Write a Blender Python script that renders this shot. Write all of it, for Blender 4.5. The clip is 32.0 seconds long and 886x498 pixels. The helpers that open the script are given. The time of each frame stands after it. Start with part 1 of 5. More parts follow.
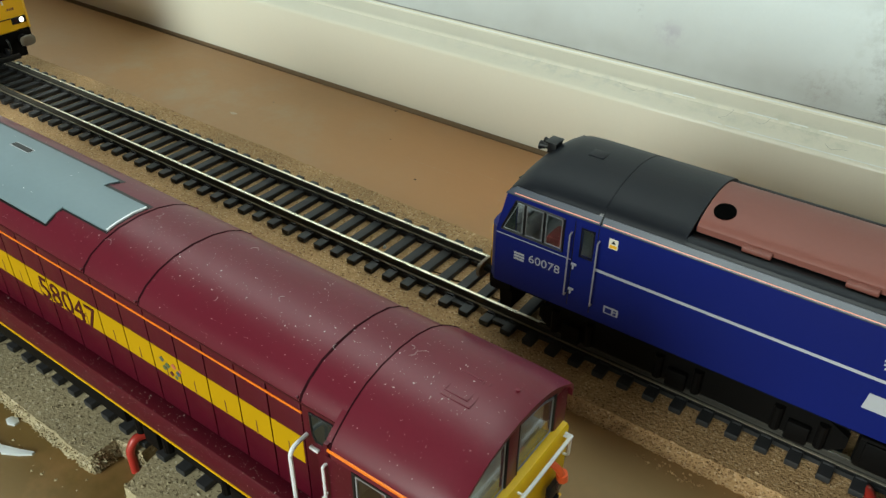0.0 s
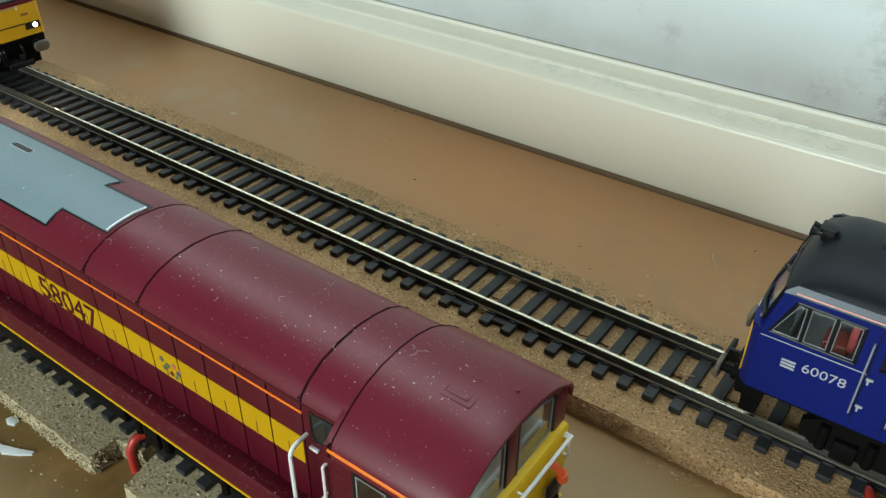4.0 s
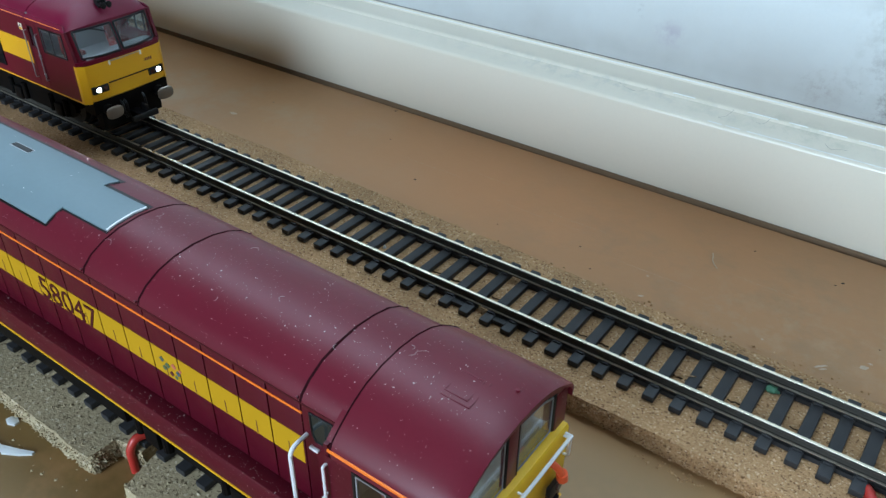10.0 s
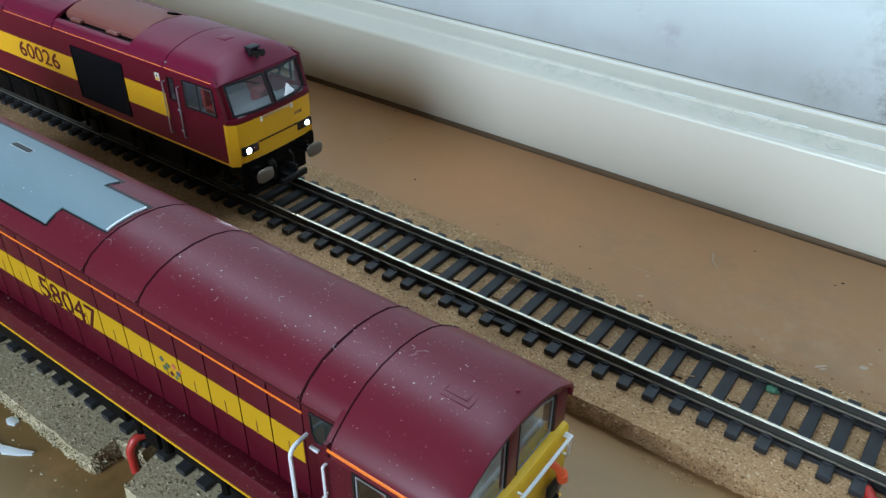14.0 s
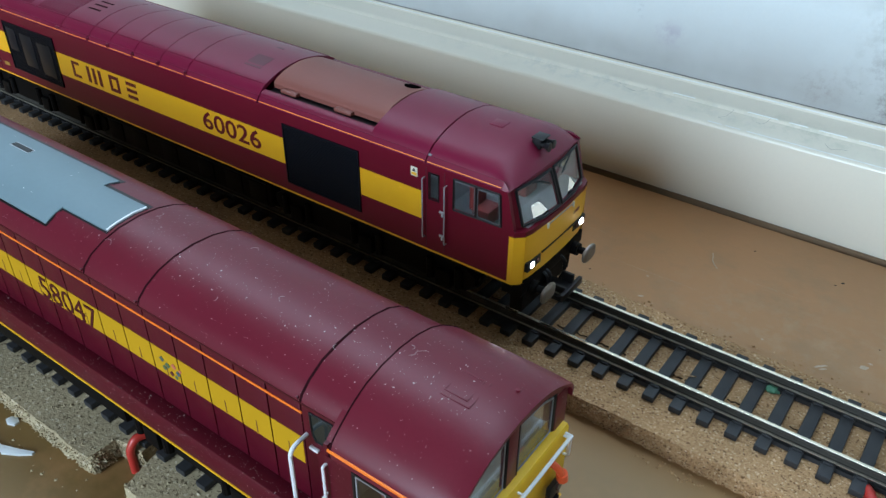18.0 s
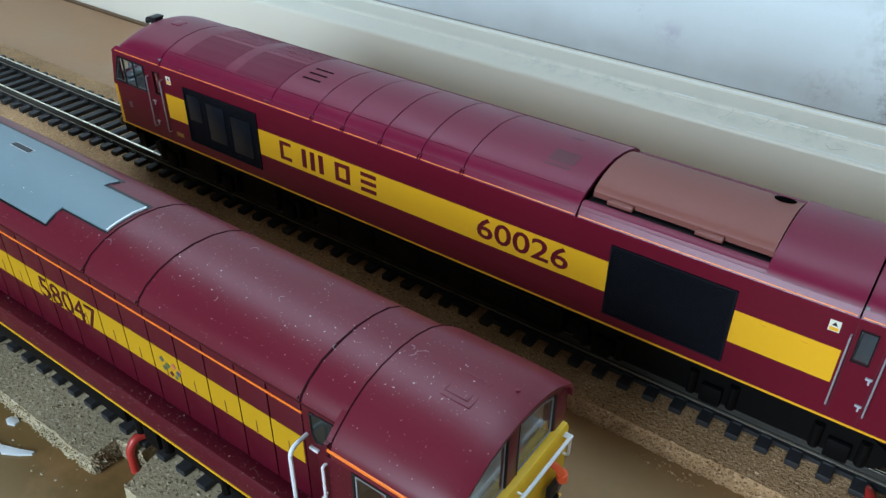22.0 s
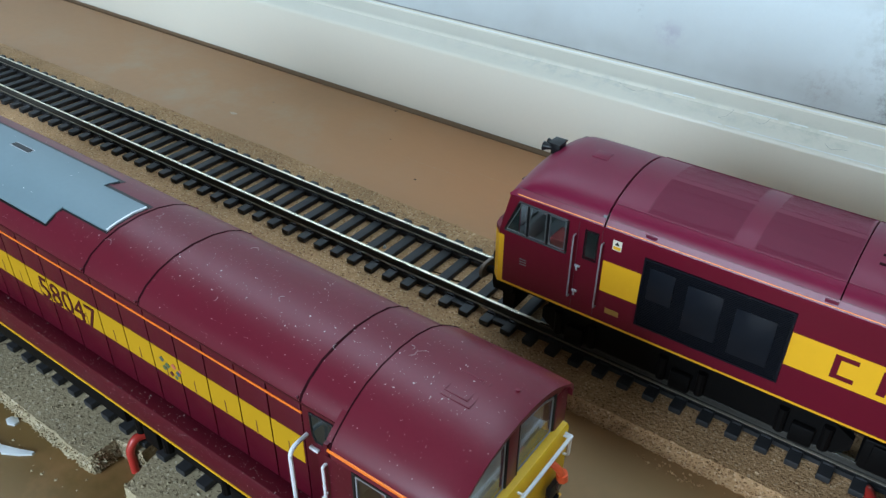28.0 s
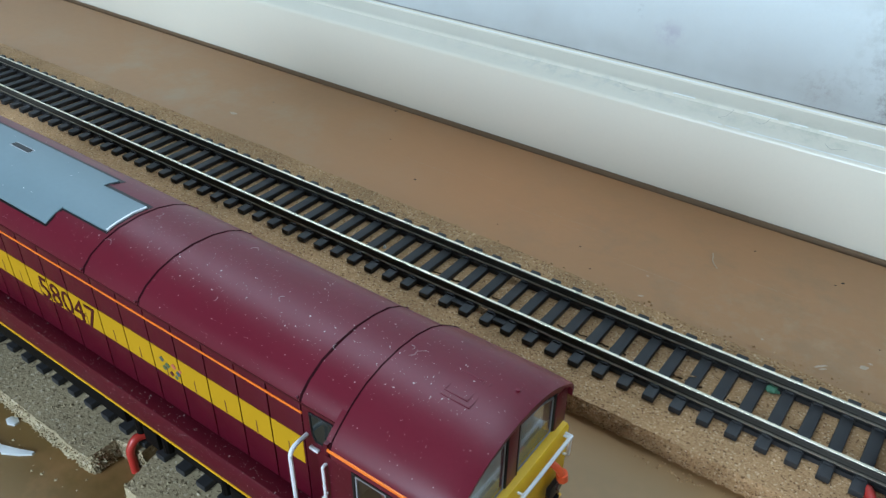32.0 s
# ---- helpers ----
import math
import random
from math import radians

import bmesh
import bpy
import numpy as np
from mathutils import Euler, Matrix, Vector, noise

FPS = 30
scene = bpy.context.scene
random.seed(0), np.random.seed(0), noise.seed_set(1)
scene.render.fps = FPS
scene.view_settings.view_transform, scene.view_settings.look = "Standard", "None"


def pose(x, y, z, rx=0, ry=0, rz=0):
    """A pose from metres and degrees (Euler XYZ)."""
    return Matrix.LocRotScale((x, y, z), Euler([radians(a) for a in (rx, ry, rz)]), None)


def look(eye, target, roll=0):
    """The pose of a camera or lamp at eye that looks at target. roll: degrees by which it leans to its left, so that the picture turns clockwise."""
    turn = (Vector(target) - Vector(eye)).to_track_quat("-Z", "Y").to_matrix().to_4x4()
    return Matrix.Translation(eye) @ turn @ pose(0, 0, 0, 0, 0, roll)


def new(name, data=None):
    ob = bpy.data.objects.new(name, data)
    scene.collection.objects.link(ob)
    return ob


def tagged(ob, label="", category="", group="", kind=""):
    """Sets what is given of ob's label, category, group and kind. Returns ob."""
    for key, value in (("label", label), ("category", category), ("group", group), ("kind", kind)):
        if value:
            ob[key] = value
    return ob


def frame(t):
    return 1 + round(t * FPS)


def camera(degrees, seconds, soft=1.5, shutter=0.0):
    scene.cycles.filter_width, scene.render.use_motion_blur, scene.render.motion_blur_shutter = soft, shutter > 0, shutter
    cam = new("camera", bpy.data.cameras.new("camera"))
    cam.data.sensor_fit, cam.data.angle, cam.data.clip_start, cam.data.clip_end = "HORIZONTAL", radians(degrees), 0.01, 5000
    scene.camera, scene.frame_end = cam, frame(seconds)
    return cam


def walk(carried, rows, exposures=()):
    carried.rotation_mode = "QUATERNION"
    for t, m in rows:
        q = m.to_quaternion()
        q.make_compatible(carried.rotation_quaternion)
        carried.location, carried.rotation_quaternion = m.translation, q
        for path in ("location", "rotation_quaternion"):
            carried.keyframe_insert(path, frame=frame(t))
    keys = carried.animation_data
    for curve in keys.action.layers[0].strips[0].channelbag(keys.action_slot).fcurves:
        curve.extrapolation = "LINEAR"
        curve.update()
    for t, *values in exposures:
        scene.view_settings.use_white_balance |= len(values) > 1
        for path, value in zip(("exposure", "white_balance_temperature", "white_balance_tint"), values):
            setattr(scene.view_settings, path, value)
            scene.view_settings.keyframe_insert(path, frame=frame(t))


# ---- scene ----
# Camera: held still over the layout, millimetres turned into metres
S = 0.001
ZR = 0.0104          # height of the rail heads over the board


cam = camera(57.5225, 32.0, soft=1.4)
EYE = (0.05878, -0.15662, 0.14534)
AIM = (0.05878 - 0.48293682, -0.15662 + 0.66975064, 0.14534 - 0.56409761)
walk(cam, [(0.0, look(EYE, AIM, 0.54)), (32.0, look(EYE, AIM, 0.54))],
     exposures=[(0.0, 0.0, 7700, 2), (3.5, 0.0, 7300, 1), (6.0, 0.0, 6300, 7), (8.5, 0.0, 5880, 8), (32.0, 0.0, 5880, 8)])

# ---- light: an overcast day through two windows of the room, one behind the camera, one over the ledge
world = bpy.data.worlds.new("sky")
scene.world = world
world.use_nodes = True
wn = world.node_tree
sky = wn.nodes.new("ShaderNodeTexSky")
sky.sky_type = "NISHITA"
sky.sun_disc = False
sky.sun_elevation = radians(38)
sky.sun_rotation = radians(200)
wn.nodes["Background"].inputs["Strength"].default_value = 0.12
wn.links.new(sky.outputs["Color"], wn.nodes["Background"].inputs["Color"])

WIN = (-0.58, 0.20, 0.15, 0.98)     # x0, x1, z0, z1 of the window in the rear wall
YBACK = -1.5
lamp = bpy.data.lights.new("window_light", "AREA")
lamp.shape = "RECTANGLE"
lamp.size, lamp.size_y = WIN[1] - WIN[0], WIN[3] - WIN[2]
lamp.energy = 29.5
lamp.color = (0.735, 0.89, 1.0)
lamp_ob = new("window_light", lamp)
lamp_ob.matrix_world = look(((WIN[0] + WIN[1]) / 2, YBACK - 0.02, (WIN[2] + WIN[3]) / 2), ((WIN[0] + WIN[1]) / 2, -0.1, 0.2))
NORTH = (-0.80, 0.35, 0.38, 1.35)   # x0, x1, z0, z1 of the window over the ledge in the far wall
north = bpy.data.lights.new("north_window_light", "AREA")
north.shape = "RECTANGLE"
north.size, north.size_y = NORTH[1] - NORTH[0], NORTH[3] - NORTH[2]
north.energy = 21.0
north.color = (0.735, 0.89, 1.0)
north_ob = new("north_window_light", north)
north_ob.matrix_world = look(((NORTH[0] + NORTH[1]) / 2, 0.205, (NORTH[2] + NORTH[3]) / 2), ((NORTH[0] + NORTH[1]) / 2, -1.0, (NORTH[2] + NORTH[3]) / 2))


# ---- materials
def mat(name, color, rough=0.5, metal=0.0, var=0.12, scale=60.0, fine=900.0, bump=0.0, bscale=900.0, specks=None, spec=0.5,
        dark=None, coat=0.0):
    """A painted or natural surface: colour with two scales of variation, optional specks and relief. Scales are per metre."""
    m = bpy.data.materials.new(name)
    m.use_nodes = True
    nt = m.node_tree
    p = nt.nodes["Principled BSDF"]
    p.inputs["Roughness"].default_value = rough
    p.inputs["Metallic"].default_value = metal
    p.inputs["Specular IOR Level"].default_value = spec
    p.inputs["Coat Weight"].default_value = coat
    p.inputs["Coat Roughness"].default_value = 0.15
    tc = nt.nodes.new("ShaderNodeTexCoord")
    n1 = nt.nodes.new("ShaderNodeTexNoise")
    n1.inputs["Scale"].default_value = scale
    n1.inputs["Detail"].default_value = 3
    n2 = nt.nodes.new("ShaderNodeTexNoise")
    n2.inputs["Scale"].default_value = fine
    n2.inputs["Detail"].default_value = 2
    nt.links.new(tc.outputs["Object"], n1.inputs["Vector"])
    nt.links.new(tc.outputs["Object"], n2.inputs["Vector"])
    a = nt.nodes.new("ShaderNodeMix")
    a.data_type = "RGBA"
    lo = [c * (1 - var) for c in color]
    hi = [min(1, c * (1 + var)) for c in color]
    if dark:
        lo = dark
    a.inputs["A"].default_value = (*lo, 1)
    a.inputs["B"].default_value = (*hi, 1)
    add = nt.nodes.new("ShaderNodeMath")
    add.operation = "MULTIPLY_ADD"
    add.inputs[1].default_value = 0.35
    half = nt.nodes.new("ShaderNodeMath")
    half.operation = "MULTIPLY"
    half.inputs[1].default_value = 0.65
    nt.links.new(n1.outputs["Fac"], half.inputs[0])
    nt.links.new(n2.outputs["Fac"], add.inputs[0])
    nt.links.new(half.outputs[0], add.inputs[2])
    nt.links.new(add.outputs[0], a.inputs["Factor"])
    out = a.outputs["Result"]
    if specks:
        for col, sc, lim in specks:
            vo = nt.nodes.new("ShaderNodeTexVoronoi")
            vo.inputs["Scale"].default_value = sc
            vo.inputs["Randomness"].default_value = 1.0
            nt.links.new(tc.outputs["Object"], vo.inputs["Vector"])
            sep = nt.nodes.new("ShaderNodeSeparateColor")
            nt.links.new(vo.outputs["Color"], sep.inputs["Color"])
            gate = nt.nodes.new("ShaderNodeMath")
            gate.operation = "MULTIPLY"
            gate.inputs[1].default_value = lim
            nt.links.new(sep.outputs["Red"], gate.inputs[0])
            less = nt.nodes.new("ShaderNodeMath")
            less.operation = "LESS_THAN"
            nt.links.new(vo.outputs["Distance"], less.inputs[0])
            nt.links.new(gate.outputs[0], less.inputs[1])
            pick = nt.nodes.new("ShaderNodeMath")
            pick.operation = "GREATER_THAN"
            pick.inputs[1].default_value = 0.82
            nt.links.new(sep.outputs["Green"], pick.inputs[0])
            both = nt.nodes.new("ShaderNodeMath")
            both.operation = "MULTIPLY"
            nt.links.new(less.outputs[0], both.inputs[0])
            nt.links.new(pick.outputs[0], both.inputs[1])
            mx = nt.nodes.new("ShaderNodeMix")
            mx.data_type = "RGBA"
            mx.inputs["B"].default_value = (*col, 1)
            nt.links.new(both.outputs[0], mx.inputs["Factor"])
            nt.links.new(out, mx.inputs["A"])
            out = mx.outputs["Result"]
    nt.links.new(out, p.inputs["Base Color"])
    r = nt.nodes.new("ShaderNodeMapRange")
    r.inputs["To Min"].default_value = max(0.02, rough - 0.08)
    r.inputs["To Max"].default_value = min(1.0, rough + 0.08)
    nt.links.new(n1.outputs["Fac"], r.inputs["Value"])
    nt.links.new(r.outputs["Result"], p.inputs["Roughness"])
    if bump:
        n3 = nt.nodes.new("ShaderNodeTexNoise")
        n3.inputs["Scale"].default_value = bscale
        n3.inputs["Detail"].default_value = 4
        nt.links.new(tc.outputs["Object"], n3.inputs["Vector"])
        b = nt.nodes.new("ShaderNodeBump")
        b.inputs["Strength"].default_value = bump
        b.inputs["Distance"].default_value = 0.001
        nt.links.new(n3.outputs["Fac"], b.inputs["Height"])
        nt.links.new(b.outputs["Normal"], p.inputs["Normal"])
    return m


def glow(name, color, strength):
    m = bpy.data.materials.new(name)
    m.use_nodes = True
    p = m.node_tree.nodes["Principled BSDF"]
    p.inputs["Base Color"].default_value = (*color, 1)
    p.inputs["Emission Color"].default_value = (*color, 1)
    p.inputs["Emission Strength"].default_value = strength
    return m


def glass(name, tint=(0.9, 0.95, 0.95), rough=0.03):
    m = bpy.data.materials.new(name)
    m.use_nodes = True
    p = m.node_tree.nodes["Principled BSDF"]
    p.inputs["Base Color"].default_value = (*tint, 1)
    p.inputs["Transmission Weight"].default_value = 1.0
    p.inputs["Roughness"].default_value = rough
    p.inputs["IOR"].default_value = 1.4
    return m


DUST = [((0.30, 0.16, 0.17), 1200.0, 0.13), ((0.42, 0.29, 0.30), 2300.0, 0.20)]
M = {
    "maroon": mat("maroon paint", (0.118, 0.0045, 0.016), 0.36, var=0.10, scale=25, bump=0.02, spec=0.25),
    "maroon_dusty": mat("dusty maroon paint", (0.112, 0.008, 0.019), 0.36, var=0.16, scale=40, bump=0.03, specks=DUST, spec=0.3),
    "maroon_roof": mat("maroon roof paint", (0.145, 0.0055, 0.030), 0.38, var=0.12, scale=30, bump=0.02, spec=0.33),
    "maroon_louvre": mat("maroon louvre rib paint", (0.118, 0.006, 0.026), 0.5, spec=0.25),
    "maroon_rib": mat("maroon rib paint", (0.075, 0.005, 0.017), 0.5),
    "rail_grey": mat("grey wire paint", (0.28, 0.28, 0.30), 0.35),
    "gloss_black": mat("glossy black plastic", (0.008, 0.010, 0.015), 0.32, var=0.5, scale=160, spec=0.25),
    # same maroon as the roof, darkened for the weaker light on the sides
    "maroon_shaded": mat("shade-darkened maroon side paint", (0.073, 0.0031, 0.0112), 0.40, var=0.14, scale=40, bump=0.03, specks=DUST, spec=0.22),
    "number_dark": mat("dark maroon lettering", (0.060, 0.008, 0.010), 0.6, spec=0.1),
    "glazing_dim": mat("dim glazing strip", (0.12, 0.125, 0.13), 0.35),
    "plate": mat("dark brass plate", (0.32, 0.18, 0.035), 0.4),
    "glazing": mat("grey glazing strip", (0.22, 0.225, 0.24), 0.35),
    "maroon_dark": mat("maroon louvre paint", (0.085, 0.008, 0.018), 0.5),
    "yellow": mat("warm yellow paint", (0.80, 0.42, 0.010), 0.35, var=0.06, scale=30),
    # dull band yellow, its base also lowered for the dim light on that side
    "yellow_shaded": mat("dull yellow paint darkened by shade", (0.46, 0.265, 0.007), 0.55, var=0.08, scale=40, spec=0.12),
    "orange": mat("orange lining", (0.85, 0.19, 0.015), 0.4, var=0.06),
    "blue": mat("deep blue paint", (0.003, 0.010, 0.125), 0.4, var=0.10, scale=25, bump=0.02, spec=0.2),
    "blackroof": mat("matt black roof paint", (0.0045, 0.006, 0.0095), 0.45, var=0.3, scale=40, bump=0.03, spec=0.22),
    "grey_strip": mat("grey cantrail paint", (0.026, 0.035, 0.058), 0.35),
    "white": mat("white lining", (0.7, 0.7, 0.72), 0.4, var=0.05),
    "grey": mat("light grey lettering", (0.42, 0.43, 0.47), 0.4, var=0.05),
    "grey_panel": mat("pale grey roof paint", (0.155, 0.21, 0.235), 0.5, var=0.12, scale=60, specks=[((0.6, 0.62, 0.62), 600.0, 0.10)], spec=0.3),
    "rust": mat("red-brown exhaust paint", (0.185, 0.056, 0.042), 0.55, var=0.12, scale=50, bump=0.03),
    "black": mat("black plastic", (0.005, 0.005, 0.006), 0.4, var=0.3, spec=0.3),
    "grille": mat("dark grille", (0.004, 0.005, 0.009), 0.55, var=0.3, spec=0.18),
    "frame": mat("dark underframe", (0.0035, 0.003, 0.003), 0.6, var=0.3, spec=0.08),
    "railhead": mat("polished rail steel", (0.84, 0.77, 0.62), 0.28, metal=1.0, var=0.12, scale=120),
    "railside": mat("dull rail steel", (0.04, 0.036, 0.030), 0.55, metal=0.2, var=0.25, scale=120),
    "foot_glint": mat("bright rail foot glint steel", (0.42, 0.38, 0.31), 0.35, metal=0.7, var=0.3, scale=150),
    "sleeper": mat("dark plastic sleeper", (0.016, 0.016, 0.018), 0.55, var=0.25, scale=300, bump=0.05, bscale=2500),
    "pewter": mat("brushed buffer metal", (0.15, 0.125, 0.10), 0.42, metal=0.3),
    "wheel": mat("dark wheel metal", (0.012, 0.011, 0.010), 0.55, metal=0.3),
    "board": mat("brown hardboard", (0.40, 0.213, 0.09), 0.45, var=0.14, scale=14, fine=260, bump=0.05, bscale=500,
                 specks=[((0.10, 0.06, 0.04), 110.0, 0.05)]),
    "skirting": mat("cream gloss ledge paint", (0.80, 0.75, 0.635), 0.19, var=0.04, scale=12, bump=0.03, bscale=120),
    "plaster": mat("bluish white wall paint", (0.69, 0.742, 0.75), 0.75, var=0.07, scale=9, bump=0.1, bscale=150),
    "room": mat("beige room paint", (0.33, 0.265, 0.19), 0.8, var=0.04, scale=3),
    "ceiling_white": mat("cream ceiling paint", (0.48, 0.44, 0.385), 0.85, var=0.04, scale=3),
    "gap_shade": mat("dark brown gap shade", (0.19, 0.12, 0.068), 0.7, var=0.25, scale=60),
    "tail": glow("lit tail lamp", (1.0, 0.16, 0.04), 3.0),
    "spring": mat("pale dust hair", (0.36, 0.28, 0.28), 0.6),
    "pale_line": mat("purple-grey cantrail paint", (0.15, 0.010, 0.034), 0.25, var=0.06, scale=30, spec=0.4),
    "carpet": mat("brown floor", (0.20, 0.15, 0.11), 0.9, var=0.2, scale=20),
    "red_wire": mat("red wire insulation", (0.42, 0.030, 0.022), 0.35, var=0.08),
    "chip": mat("white plastic offcut", (0.62, 0.66, 0.68), 0.35, var=0.05),
    "green": mat("green scatter lump", (0.08, 0.20, 0.12), 0.8, var=0.3, scale=800, bump=0.5),
    "red_plastic": mat("orange-red plastic", (0.75, 0.11, 0.03), 0.35, var=0.08),
    "seat": mat("red-brown seat", (0.19, 0.025, 0.022), 0.6),
    "cab_grey": mat("grey cab lining", (0.22, 0.225, 0.235), 0.6),
    "lamp": glow("lit headlamp", (0.80, 0.88, 1.0), 160.0),
    "cab_glow": glow("added cab glow", (0.75, 0.85, 1.0), 8.0),
    "lens": mat("dark lamp lens", (0.05, 0.02, 0.02), 0.15),
    "glass": glass("clear glazing"),
    "sign": mat("warning sign white", (0.75, 0.72, 0.60), 0.4),
}


M["joint_dark"] = mat("dark grey joint", (0.16, 0.15, 0.14), 0.8, var=0.3, scale=90)
# white of the beads that stand for highlights on the ledge
M["glint_white"] = mat("glossy white glint bead", (0.85, 0.86, 0.84), 0.12, var=0.05)
M["hole"] = mat("black hole", (0.002, 0.002, 0.002), 0.95, spec=0.0)
M["groove"] = mat("dark paint groove", (0.020, 0.004, 0.006), 0.9, spec=0.05)
M["crack"] = mat("dark crack in the cork", (0.05, 0.03, 0.016), 0.95, spec=0.05)
M["fluff"] = mat("white dust fluff", (0.52, 0.43, 0.42), 0.9, spec=0.1)
M["pink_line"] = mat("pale red lining", (0.72, 0.24, 0.17), 0.35, var=0.06)
M["dark_glass"] = mat("dark glazing", (0.012, 0.018, 0.018), 0.12)
M["scuff_pale"] = mat("pale scuff", (0.50, 0.40, 0.30), 0.6, var=0.2, scale=400)
M["speck_dark"] = mat("dark speck", (0.05, 0.03, 0.02), 0.7)
M["hair_dark"] = mat("dark bristle", (0.30, 0.28, 0.24), 0.6)


def crumb(name, tones, scale=1000.0, bump=0.9):
    """Pressed cork or fibre: small grains of several tones, uneven surface."""
    m = bpy.data.materials.new(name)
    m.use_nodes = True
    nt = m.node_tree
    p = nt.nodes["Principled BSDF"]
    p.inputs["Roughness"].default_value = 0.92
    p.inputs["Specular IOR Level"].default_value = 0.2
    tc = nt.nodes.new("ShaderNodeTexCoord")
    warp = nt.nodes.new("ShaderNodeTexNoise")
    warp.inputs["Scale"].default_value = 700.0
    nt.links.new(tc.outputs["Object"], warp.inputs["Vector"])
    mixv = nt.nodes.new("ShaderNodeVectorMath")
    mixv.operation = "MULTIPLY_ADD"
    mixv.inputs[1].default_value = (0.0012, 0.0012, 0.0012)
    nt.links.new(warp.outputs["Color"], mixv.inputs[0])
    nt.links.new(tc.outputs["Object"], mixv.inputs[2])
    vo = nt.nodes.new("ShaderNodeTexVoronoi")
    vo.inputs["Scale"].default_value = scale
    nt.links.new(mixv.outputs[0], vo.inputs["Vector"])
    sep = nt.nodes.new("ShaderNodeSeparateColor")
    nt.links.new(vo.outputs["Color"], sep.inputs["Color"])
    ramp = nt.nodes.new("ShaderNodeValToRGB")
    ramp.color_ramp.interpolation = "CONSTANT"
    els = ramp.color_ramp.elements
    els[0].position, els[0].color = 0.0, (*tones[0], 1)
    els[1].position, els[1].color = 0.07, (*tones[1], 1)
    for pos, c in ((0.40, tones[2]), (0.72, tones[3]), (0.93, tones[4])):
        e_ = els.new(pos)
        e_.color = (*c, 1)
    nt.links.new(sep.outputs["Red"], ramp.inputs["Fac"])
    big = nt.nodes.new("ShaderNodeTexNoise")
    big.inputs["Scale"].default_value = 55.0
    big.inputs["Detail"].default_value = 4
    nt.links.new(tc.outputs["Object"], big.inputs["Vector"])
    mx = nt.nodes.new("ShaderNodeMix")
    mx.data_type, mx.blend_type = "RGBA", "MULTIPLY"
    mx.inputs["Factor"].default_value = 1.0
    rg = nt.nodes.new("ShaderNodeMapRange")
    rg.inputs["From Min"].default_value, rg.inputs["From Max"].default_value = 0.3, 0.7
    rg.inputs["To Min"].default_value, rg.inputs["To Max"].default_value = 0.78, 1.12
    nt.links.new(big.outputs["Fac"], rg.inputs["Value"])
    nt.links.new(ramp.outputs["Color"], mx.inputs["A"])
    nt.links.new(rg.outputs["Result"], mx.inputs["B"])
    nt.links.new(mx.outputs["Result"], p.inputs["Base Color"])
    n3 = nt.nodes.new("ShaderNodeTexNoise")
    n3.inputs["Scale"].default_value = 1300.0
    n3.inputs["Detail"].default_value = 4
    nt.links.new(tc.outputs["Object"], n3.inputs["Vector"])
    b = nt.nodes.new("ShaderNodeBump")
    b.inputs["Strength"].default_value = bump
    b.inputs["Distance"].default_value = 0.0008
    nt.links.new(n3.outputs["Fac"], b.inputs["Height"])
    nt.links.new(b.outputs["Normal"], p.inputs["Normal"])
    return m


M["bed"] = crumb("cork fibre bed", [(0.19, 0.105, 0.05), (0.38, 0.228, 0.112), (0.43, 0.262, 0.132), (0.48, 0.30, 0.158), (0.60, 0.43, 0.265)], scale=2600.0, bump=0.7)
M["bed_pale"] = crumb("greyed cork fibre bed", [(0.20, 0.155, 0.095), (0.40, 0.325, 0.205), (0.43, 0.352, 0.222), (0.46, 0.38, 0.242), (0.62, 0.53, 0.38)], scale=2000.0, bump=0.4)


